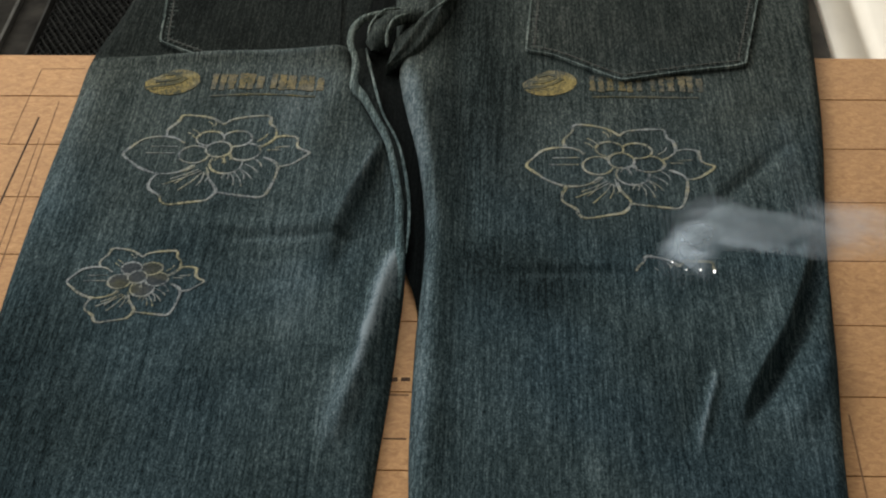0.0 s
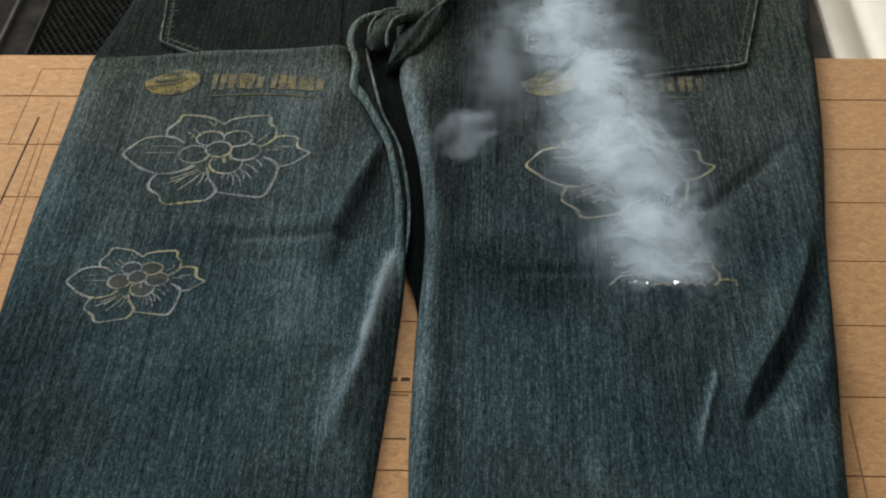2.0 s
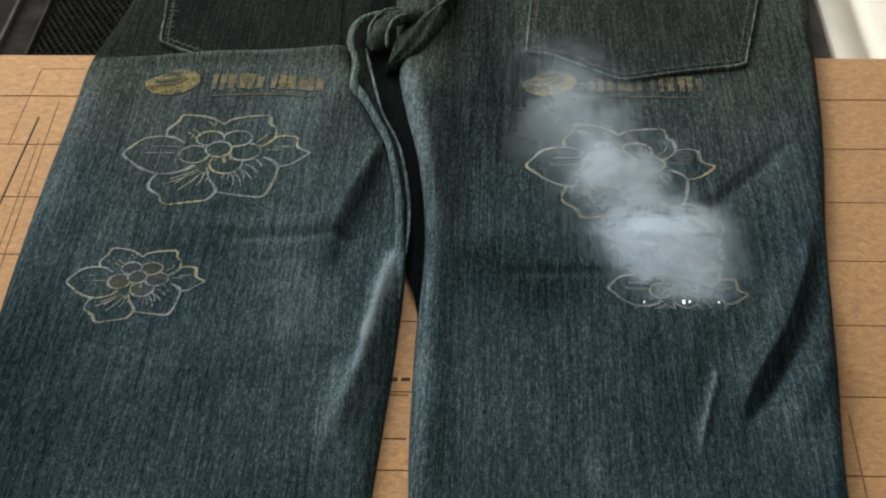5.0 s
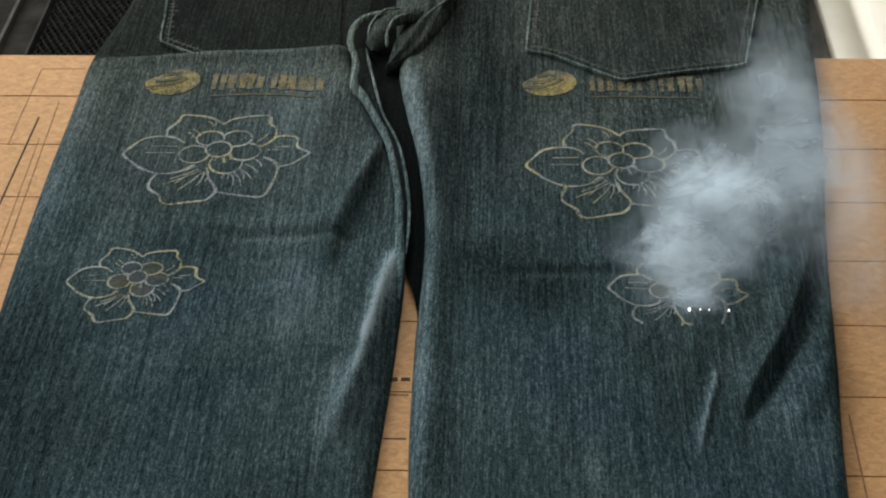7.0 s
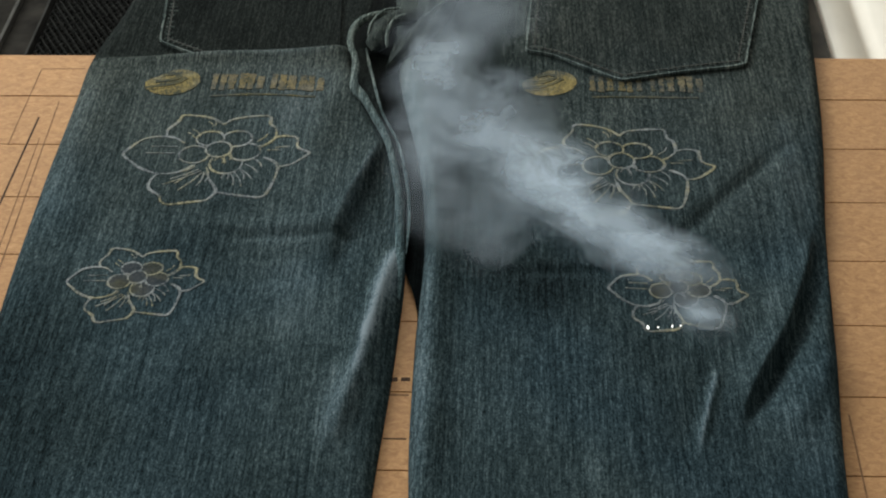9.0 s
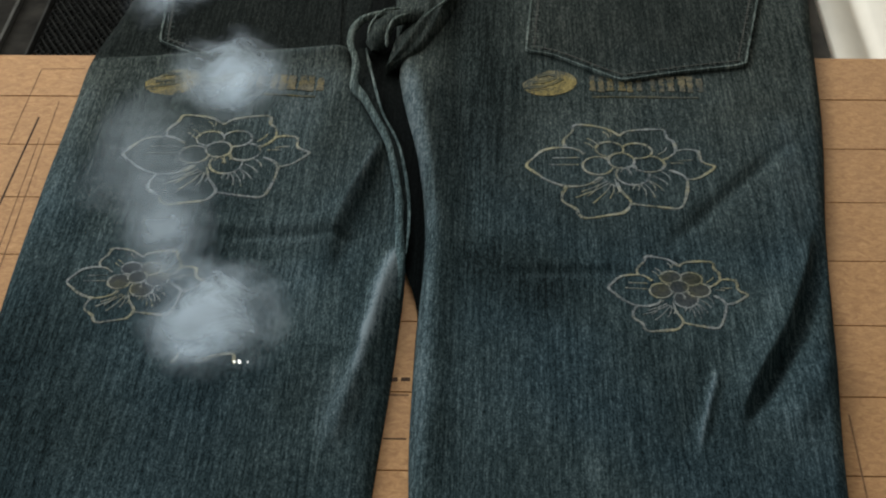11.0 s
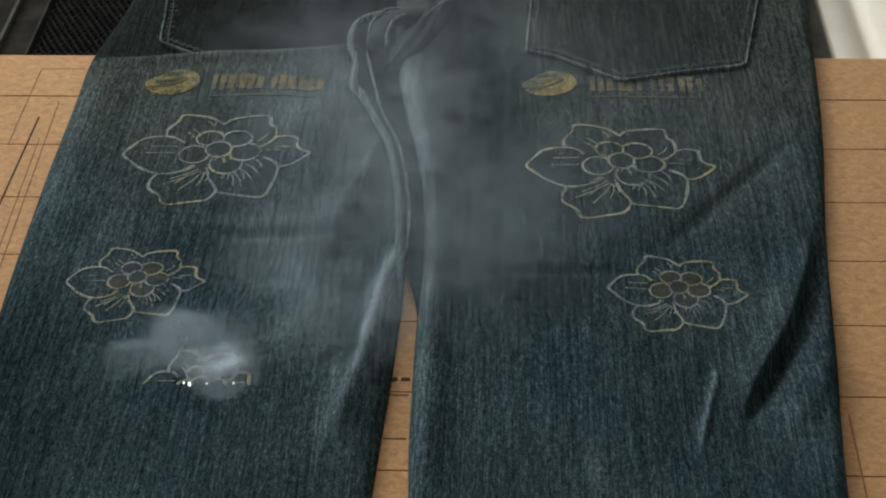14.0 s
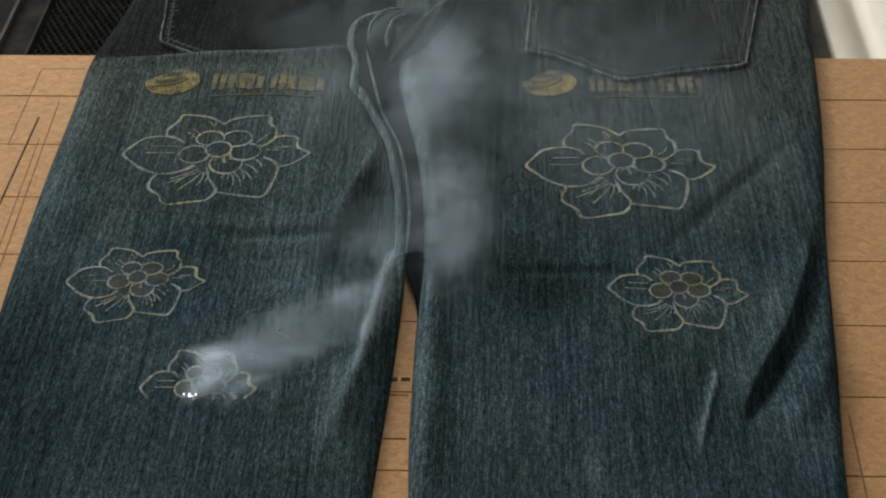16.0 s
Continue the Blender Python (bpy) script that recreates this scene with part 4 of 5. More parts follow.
waft(6, (0.1414, -0.1853, 0.041), (0.0563, 0.0542), 20, 0.421)
waft(6, (0.1785, -0.1386, 0.047), (0.0533, 0.0870), 0, 0.207)
waft(6.5, (0.1041, -0.1987, 0.043), (0.0488, 0.0626), 20, 0.852)
waft(6.5, (0.1007, -0.2264, 0.036), (0.0479, 0.0322), 0, 0.619)
waft(6.5, (0.1626, -0.1462, 0.036), (0.0583, 0.0299), 14, 0.305)
waft(6.5, (0.0852, -0.1368, 0.038), (0.0369, 0.0378), 0, 0.375)
waft(6.5, (0.1226, -0.1551, 0.039), (0.0435, 0.0433), 0, 0.468)
waft(7, (0.0966, -0.2188, 0.039), (0.0480, 0.0469), 0, 0.727)
waft(7, (0.1257, -0.1761, 0.045), (0.0614, 0.0727), 40, 0.672)
waft(7, (0.1655, -0.1249, 0.046), (0.0590, 0.0820), 0, 0.421)
waft(7, (0.1840, -0.1794, 0.056), (0.0465, 0.1312), 0, 0.223)
waft(7, (0.1687, -0.0385, 0.043), (0.0526, 0.0675), 0, 0.288)
waft(7.5, (0.0502, -0.1963, 0.036), (0.0291, 0.0277), -45, 0.517)
waft(7.5, (0.0851, -0.2111, 0.036), (0.0762, 0.0308), -12, 0.672)
waft(7.5, (0.0911, -0.2349, 0.035), (0.0429, 0.0260), 0, 0.288)
waft(7.5, (0.1534, -0.2171, 0.036), (0.0572, 0.0282), 0, 0.192)
waft(7.5, (0.1729, -0.1534, 0.050), (0.0526, 0.0982), 0, 0.076)
waft(8, (0.0155, -0.2255, 0.041), (0.0595, 0.0528), 0, 0.421)
waft(8, (0.0600, -0.2165, 0.040), (0.0482, 0.0500), 0, 0.421)
waft(8, (0.0047, -0.1860, 0.052), (0.0892, 0.1083), 0, 0.176)
waft(8, (0.0467, -0.0946, 0.053), (0.1109, 0.1163), 0, 0.132)
waft(8, (0.0609, -0.2886, 0.040), (0.0689, 0.0524), 0, 0.076)
waft(8.5, (0.0960, -0.2069, 0.039), (0.0208, 0.0444), -10, 0.375)
waft(8.5, (0.1127, -0.1721, 0.043), (0.0237, 0.0638), -20, 0.288)
waft(8.5, (0.1341, -0.1002, 0.045), (0.0301, 0.0773), -10, 0.161)
waft(8.5, (0.0955, -0.2353, 0.036), (0.0385, 0.0279), 0, 0.223)
waft(8.5, (0.0711, -0.2411, 0.034), (0.0271, 0.0208), 0, 0.192)
waft(8.5, (0.1601, -0.0229, 0.042), (0.0748, 0.0616), 0, 0.09)
waft(8.5, (0.0937, 0.0022, 0.048), (0.1525, 0.0907), 0, 0.09)
waft(9, (0.0904, -0.2229, 0.036), (0.0480, 0.0246), -35, 0.672)
waft(9, (0.0322, -0.1556, 0.040), (0.0727, 0.0398), -45, 0.806)
waft(9, (0.0626, -0.1986, 0.036), (0.0468, 0.0312), -38, 0.567)
waft(9, (-0.0107, -0.0919, 0.041), (0.0563, 0.0557), -50, 0.375)
waft(9, (-0.0397, -0.0405, 0.044), (0.0453, 0.0683), 0, 0.375)
waft(9, (-0.0127, -0.1800, 0.043), (0.0616, 0.0668), 0, 0.176)
waft(9, (-0.0486, -0.1224, 0.043), (0.0325, 0.0640), 0, 0.207)
waft(9, (-0.0274, 0.0402, 0.043), (0.0735, 0.0652), 0, 0.169)
waft(9.3, (0.0590, -0.1753, 0.037), (0.0525, 0.0336), -40, 0.567)
waft(9.3, (0.0099, -0.0577, 0.042), (0.0788, 0.0606), -45, 0.672)
waft(9.3, (-0.1679, -0.2789, 0.037), (0.0176, 0.0351), 0, 0.517)
waft(9.7, (-0.1635, -0.2799, 0.038), (0.0397, 0.0396), 20, 0.619)
waft(9.7, (-0.1560, -0.2270, 0.042), (0.0416, 0.0592), 0, 0.375)
waft(9.7, (-0.1488, -0.1618, 0.045), (0.0536, 0.0750), 0, 0.247)
waft(10.2, (-0.1609, -0.2767, 0.039), (0.0442, 0.0454), 30, 0.672)
waft(10.2, (-0.1375, -0.2286, 0.039), (0.0507, 0.0472), 40, 0.468)
waft(10.2, (-0.1120, -0.1723, 0.045), (0.0530, 0.0741), 0, 0.247)
waft(10.7, (-0.1632, -0.2813, 0.039), (0.0441, 0.0452), -40, 0.727)
waft(10.7, (-0.1960, -0.2275, 0.042), (0.0416, 0.0592), -30, 0.468)
waft(10.7, (-0.2251, -0.1533, 0.046), (0.0444, 0.0823), 0, 0.288)
waft(11, (-0.1490, -0.2771, 0.040), (0.0463, 0.0481), 0, 0.727)
waft(11, (-0.1814, -0.2224, 0.042), (0.0372, 0.0596), 0, 0.375)
waft(11, (-0.2027, -0.1512, 0.045), (0.0541, 0.0757), 0, 0.247)
waft(11.3, (-0.1364, -0.2728, 0.042), (0.0573, 0.0594), 0, 0.783)
waft(11.3, (-0.1726, -0.2187, 0.043), (0.0324, 0.0654), 0, 0.271)
waft(11.3, (-0.1435, -0.2986, 0.035), (0.0303, 0.0250), 0, 0.307)
waft(11.5, (-0.1635, -0.2688, 0.040), (0.0444, 0.0512), 0, 0.841)
waft(11.5, (-0.1573, -0.2932, 0.036), (0.0306, 0.0291), 0, 0.672)
waft(11.5, (-0.2476, -0.1532, 0.050), (0.0368, 0.1006), 5, 0.468)
waft(11.5, (-0.2123, -0.0556, 0.044), (0.0746, 0.0683), 0, 0.307)
waft(11.5, (-0.1685, -0.0661, 0.042), (0.0526, 0.0607), 0, 0.138)
waft(11.5, (-0.1476, -0.1448, 0.045), (0.0444, 0.0759), 0, 0.157)
waft(11.5, (0.0029, -0.1318, 0.065), (0.1609, 0.1750), 0, 0.108)
waft(12, (-0.1579, -0.2873, 0.038), (0.0272, 0.0421), 0, 0.468)
waft(12, (-0.1409, -0.2736, 0.037), (0.0311, 0.0342), 0, 0.307)
waft(12, (-0.1297, -0.2118, 0.046), (0.0372, 0.0805), -15, 0.727)
waft(12, (-0.1157, -0.1182, 0.046), (0.0479, 0.0775), -20, 0.345)
waft(12, (-0.1079, -0.0322, 0.047), (0.0512, 0.0828), 0, 0.25)
waft(12, (-0.2184, -0.0708, 0.045), (0.0473, 0.0740), 0, 0.17)
waft(12, (-0.1511, -0.1460, 0.042), (0.0592, 0.0601), 0, 0.202)
waft(12, (0.0028, -0.1202, 0.065), (0.1624, 0.1766), 0, 0.085)
waft(12, (-0.0538, -0.0359, 0.057), (0.1752, 0.1362), 0, 0.074)
waft(12, (0.0768, -0.0920, 0.060), (0.1663, 0.1486), 0, 0.052)
waft(12.5, (-0.1744, -0.3135, 0.034), (0.0317, 0.0209), 0, 0.567)
waft(12.5, (-0.1308, -0.3073, 0.035), (0.0336, 0.0254), 0, 0.9)
waft(12.5, (-0.1356, -0.3261, 0.033), (0.0262, 0.0141), 0, 0.468)
waft(12.5, (-0.0932, -0.3107, 0.035), (0.0406, 0.0241), 0, 0.222)
waft(12.5, (-0.0142, -0.0807, 0.060), (0.0818, 0.1508), 0, 0.209)
waft(12.5, (0.0027, 0.0062, 0.045), (0.0604, 0.0774), 0, 0.196)
waft(12.5, (-0.0060, -0.2120, 0.051), (0.0553, 0.1063), 0, 0.12)
waft(12.5, (0.0181, -0.1148, 0.042), (0.0327, 0.0612), 0, 0.17)
waft(12.5, (-0.0538, -0.0359, 0.057), (0.1752, 0.1362), 0, 0.074)
waft(12.5, (0.0768, -0.0920, 0.060), (0.1663, 0.1486), 0, 0.052)
waft(13, (-0.1605, -0.2611, 0.038), (0.0381, 0.0391), 20, 0.368)
waft(13, (-0.1856, -0.2259, 0.041), (0.0334, 0.0535), -30, 0.322)
waft(13, (-0.2178, -0.1673, 0.044), (0.0331, 0.0719), 0, 0.271)
waft(13, (-0.2064, -0.1000, 0.045), (0.0718, 0.0756), 0, 0.17)
waft(13, (-0.1555, -0.1074, 0.048), (0.0710, 0.0910), 0, 0.12)
waft(13, (-0.0538, -0.0359, 0.057), (0.1752, 0.1362), 0, 0.074)
waft(13, (0.0768, -0.0920, 0.060), (0.1663, 0.1486), 0, 0.052)
waft(13.5, (-0.1297, -0.2812, 0.036), (0.0396, 0.0282), 8, 0.368)
waft(13.5, (-0.1554, -0.2871, 0.035), (0.0286, 0.0225), 0, 0.202)
waft(13.5, (-0.1023, -0.1878, 0.048), (0.0449, 0.0909), -15, 0.183)
waft(13.5, (-0.1307, -0.1076, 0.040), (0.0509, 0.0522), 0, 0.17)
waft(13.5, (-0.0339, -0.1077, 0.053), (0.0603, 0.1160), 0, 0.12)
waft(13.5, (-0.0538, -0.0359, 0.057), (0.1752, 0.1362), 0, 0.074)
waft(13.5, (0.0768, -0.0920, 0.060), (0.1663, 0.1486), 0, 0.025)
waft(14, (-0.1578, -0.2902, 0.035), (0.0460, 0.0258), -8, 0.293)
waft(14, (-0.1935, -0.3043, 0.033), (0.0413, 0.0156), 0, 0.17)
waft(14, (-0.1410, -0.3172, 0.033), (0.0256, 0.0153), 0, 0.236)
waft(14, (-0.1035, -0.2401, 0.049), (0.0725, 0.0929), 0, 0.085)
waft(14, (-0.0522, -0.1734, 0.062), (0.0758, 0.1580), 0, 0.091)
waft(14, (-0.0725, -0.2773, 0.041), (0.0569, 0.0533), 0, 0.085)
waft(14, (-0.0538, -0.0359, 0.057), (0.1752, 0.1362), 0, 0.074)
waft(14, (0.0768, -0.0920, 0.060), (0.1663, 0.1486), 0, 0.025)
waft(14, (-0.0092, -0.2049, 0.054), (0.1109, 0.1185), 0, 0.074)
waft(14, (-0.1106, -0.1104, 0.058), (0.1206, 0.1417), 0, 0.063)
waft(14.5, (-0.1680, -0.2319, 0.038), (0.0484, 0.0390), -50, 0.672)
waft(14.5, (-0.1443, -0.2808, 0.037), (0.0318, 0.0351), -30, 0.527)
waft(14.5, (-0.2059, -0.1810, 0.042), (0.0385, 0.0617), -40, 0.468)
waft(14.5, (-0.2473, -0.0983, 0.050), (0.0370, 0.0989), -20, 0.307)
waft(14.5, (-0.1931, -0.3066, 0.033), (0.0216, 0.0144), 0, 0.183)
waft(14.5, (-0.0538, -0.0359, 0.057), (0.1752, 0.1362), 0, 0.074)
waft(14.5, (0.0768, -0.0920, 0.060), (0.1663, 0.1486), 0, 0.025)
waft(15, (-0.1234, -0.2833, 0.037), (0.0350, 0.0371), 40, 0.368)
waft(15, (-0.1157, -0.2459, 0.038), (0.0355, 0.0385), 0, 0.202)
waft(15, (-0.2284, -0.1655, 0.041), (0.0587, 0.0552), 0, 0.222)
waft(15, (-0.1981, -0.1933, 0.036), (0.0670, 0.0282), 0, 0.157)
waft(15, (-0.1676, -0.0304, 0.045), (0.1188, 0.0762), 0, 0.12)
waft(15, (-0.1499, -0.3044, 0.034), (0.0285, 0.0210), 0, 0.183)
waft(15, (-0.0538, -0.0359, 0.057), (0.1752, 0.1362), 0, 0.074)
waft(15, (0.0768, -0.0920, 0.060), (0.1663, 0.1486), 0, 0.025)
waft(15.5, (-0.1659, -0.2770, 0.039), (0.0221, 0.0464), -8, 0.487)
waft(15.5, (-0.0883, -0.2037, 0.044), (0.0365, 0.0720), 0, 0.196)
waft(15.5, (-0.1208, -0.1361, 0.041), (0.0447, 0.0573), 0, 0.108)
waft(15.5, (-0.0538, -0.0359, 0.057), (0.1752, 0.1362), 0, 0.074)
waft(15.5, (0.0768, -0.0920, 0.060), (0.1663, 0.1486), 0, 0.052)
waft(15.5, (-0.0636, -0.2220, 0.058), (0.1277, 0.1403), 0, 0.12)
waft(15.5, (0.0332, -0.2273, 0.055), (0.1174, 0.1273), 0, 0.108)
waft(16, (-0.1466, -0.3079, 0.034), (0.0224, 0.0177), 0, 0.487)
waft(16, (-0.1153, -0.2917, 0.035), (0.0609, 0.0257), 24, 0.307)
waft(16, (-0.0798, -0.2620, 0.036), (0.0469, 0.0287), 35, 0.209)
waft(16, (-0.0659, -0.1954, 0.038), (0.0614, 0.0424), 20, 0.12)
waft(16, (-0.0279, -0.2009, 0.047), (0.0373, 0.0837), -8, 0.209)
waft(16, (-0.0414, -0.0427, 0.045), (0.0425, 0.0749), 0, 0.209)
waft(16, (-0.0569, -0.1204, 0.045), (0.0400, 0.0768), 0, 0.097)
waft(16, (-0.0538, -0.0359, 0.057), (0.1752, 0.1362), 0, 0.074)
waft(16, (0.0768, -0.0920, 0.060), (0.1663, 0.1486), 0, 0.052)
puff((0.0209, 0.0208, 0.009), 0, 0.3, (0, 0.1051, -0.1917, 0.014), (0.25, 0.1113, -0.195, 0.014), (0.5, 0.1091, -0.1964, 0.014), (0.75, 0.0823, -0.194, 0.014), (1, 0.1168, -0.1967, 0.014), (1.25, 0.1155, -0.1932, 0.014), (1.5, 0.0989, -0.1962, 0.014), (1.75, 0.1013, -0.2007, 0.014), (2, 0.0814, -0.1992, 0.014), (2.25, 0.0909, -0.207, 0.014), (2.5, 0.1097, -0.2013, 0.014), (2.75, 0.1107, -0.2025, 0.014), (3, 0.1038, -0.204, 0.014), (3.25, 0.0801, -0.2126, 0.014), (3.5, 0.0882, -0.208, 0.014), (3.75, 0.1165, -0.215, 0.014), (4, 0.0905, -0.2177, 0.014), (4.25, 0.0999, -0.2164, 0.014), (4.5, 0.0872, -0.2204, 0.014), (4.75, 0.1051, -0.2218, 0.014), (5, 0.113, -0.2172, 0.014), (5.25, 0.0932, -0.2177, 0.014), (5.5, 0.0851, -0.2184, 0.014), (5.75, 0.0904, -0.2245, 0.014), (6, 0.0793, -0.2268, 0.014), (6.25, 0.0918, -0.2248, 0.014), (6.5, 0.1093, -0.2275, 0.014), (6.75, 0.0906, -0.2292, 0.014), (7, 0.1052, -0.2266, 0.014), (7.25, 0.115, -0.2276, 0.014), (7.5, 0.106, -0.2364, 0.014), (7.75, 0.0791, -0.2377, 0.014), (8, 0.0919, -0.2371, 0.014), (8.25, 0.079, -0.234, 0.014), (8.5, 0.0847, -0.2432, 0.014), (8.75, 0.0853, -0.2429, 0.014), (9, 0.1117, -0.2455, 0.014), (9.25, -0.1621, -0.2637, 0.014), (9.5, -0.1548, -0.2685, 0.014), (9.75, -0.1697, -0.2698, 0.014), (10, -0.1445, -0.2717, 0.014), (10.25, -0.1716, -0.2742, 0.014), (10.5, -0.1702, -0.2705, 0.014), (10.75, -0.1505, -0.2764, 0.014), (11, -0.1601, -0.2779, 0.014), (11.25, -0.1532, -0.2741, 0.014), (11.5, -0.1614, -0.2745, 0.014), (11.75, -0.1698, -0.2757, 0.014), (12, -0.1467, -0.2836, 0.014), (12.25, -0.1665, -0.2775, 0.014), (12.5, -0.1362, -0.2824, 0.014), (12.75, -0.1571, -0.2816, 0.014), (13, -0.1495, -0.2876, 0.014), (13.25, -0.1547, -0.2857, 0.014), (13.5, -0.1682, -0.2912, 0.014), (13.75, -0.1693, -0.2892, 0.014), (14, -0.1409, -0.2871, 0.014), (14.25, -0.1436, -0.295, 0.014), (14.5, -0.1472, -0.2951, 0.014), (14.75, -0.1659, -0.2939, 0.014), (15, -0.1637, -0.2984, 0.014), (15.25, -0.1588, -0.2965, 0.014), (15.5, -0.1334, -0.3006, 0.014), (15.75, -0.1345, -0.2987, 0.014), (16, -0.1511, -0.3025, 0.014), spin=1.5)
puff((0.0157, 0.0271, 0.009), 0, 0.26, (0, 0.0999, -0.1875, 0.014), (0.25, 0.097, -0.1877, 0.014), (0.5, 0.0953, -0.1972, 0.014), (0.75, 0.1176, -0.195, 0.014), (1, 0.1002, -0.1941, 0.014), (1.25, 0.0845, -0.1952, 0.014), (1.5, 0.1102, -0.2018, 0.014), (1.75, 0.0943, -0.2028, 0.014), (2, 0.1098, -0.2032, 0.014), (2.25, 0.1055, -0.2054, 0.014), (2.5, 0.0941, -0.2065, 0.014), (2.75, 0.091, -0.206, 0.014), (3, 0.1091, -0.2091, 0.014), (3.25, 0.091, -0.2131, 0.014), (3.5, 0.1045, -0.2111, 0.014), (3.75, 0.0805, -0.2126, 0.014), (4, 0.0892, -0.2151, 0.014), (4.25, 0.0969, -0.2177, 0.014), (4.5, 0.1037, -0.2189, 0.014), (4.75, 0.0926, -0.2191, 0.014), (5, 0.1068, -0.222, 0.014), (5.25, 0.0923, -0.2238, 0.014), (5.5, 0.1115, -0.2236, 0.014), (5.75, 0.1151, -0.2273, 0.014), (6, 0.0984, -0.2252, 0.014), (6.25, 0.0851, -0.2295, 0.014), (6.5, 0.1137, -0.2274, 0.014), (6.75, 0.1043, -0.2311, 0.014), (7, 0.106, -0.2276, 0.014), (7.25, 0.1074, -0.2326, 0.014), (7.5, 0.1032, -0.2327, 0.014), (7.75, 0.1013, -0.2372, 0.014), (8, 0.1017, -0.2381, 0.014), (8.25, 0.0796, -0.235, 0.014), (8.5, 0.0944, -0.2404, 0.014), (8.75, 0.0861, -0.2423, 0.014), (9, 0.1015, -0.2379, 0.014), (9.25, -0.1576, -0.2625, 0.014), (9.5, -0.1727, -0.2634, 0.014), (9.75, -0.1628, -0.265, 0.014), (10, -0.1673, -0.2652, 0.014), (10.25, -0.1568, -0.2693, 0.014), (10.5, -0.1511, -0.2723, 0.014), (10.75, -0.164, -0.2764, 0.014), (11, -0.1729, -0.2738, 0.014), (11.25, -0.1627, -0.2751, 0.014), (11.5, -0.1678, -0.2799, 0.014), (11.75, -0.1593, -0.2746, 0.014), (12, -0.1504, -0.2763, 0.014), (12.25, -0.1524, -0.2797, 0.014), (12.5, -0.1502, -0.286, 0.014), (12.75, -0.1422, -0.2828, 0.014), (13, -0.142, -0.286, 0.014), (13.25, -0.1582, -0.2835, 0.014), (13.5, -0.1494, -0.2881, 0.014), (13.75, -0.136, -0.2924, 0.014), (14, -0.1488, -0.289, 0.014), (14.25, -0.1389, -0.2874, 0.014), (14.5, -0.1659, -0.2936, 0.014), (14.75, -0.1483, -0.2913, 0.014), (15, -0.1467, -0.2985, 0.014), (15.25, -0.156, -0.2963, 0.014), (15.5, -0.1613, -0.2966, 0.014), (15.75, -0.1347, -0.2981, 0.014), (16, -0.1344, -0.3036, 0.014), spin=1.5)


def spark(size):
    bm = bmesh.new()
    bmesh.ops.create_icosphere(bm, subdivisions=2, radius=size)
    for v in bm.verts:
        v.co *= 1 + 0.25 * noise.noise(v.co * 900)
        v.co.x *= 0.7
    ob = part("laser_spark", bm, SPARK, smooth=True)
    return tagged(ob, "tiny white-hot spark on the denim", "spark", "sparks along the burning row")


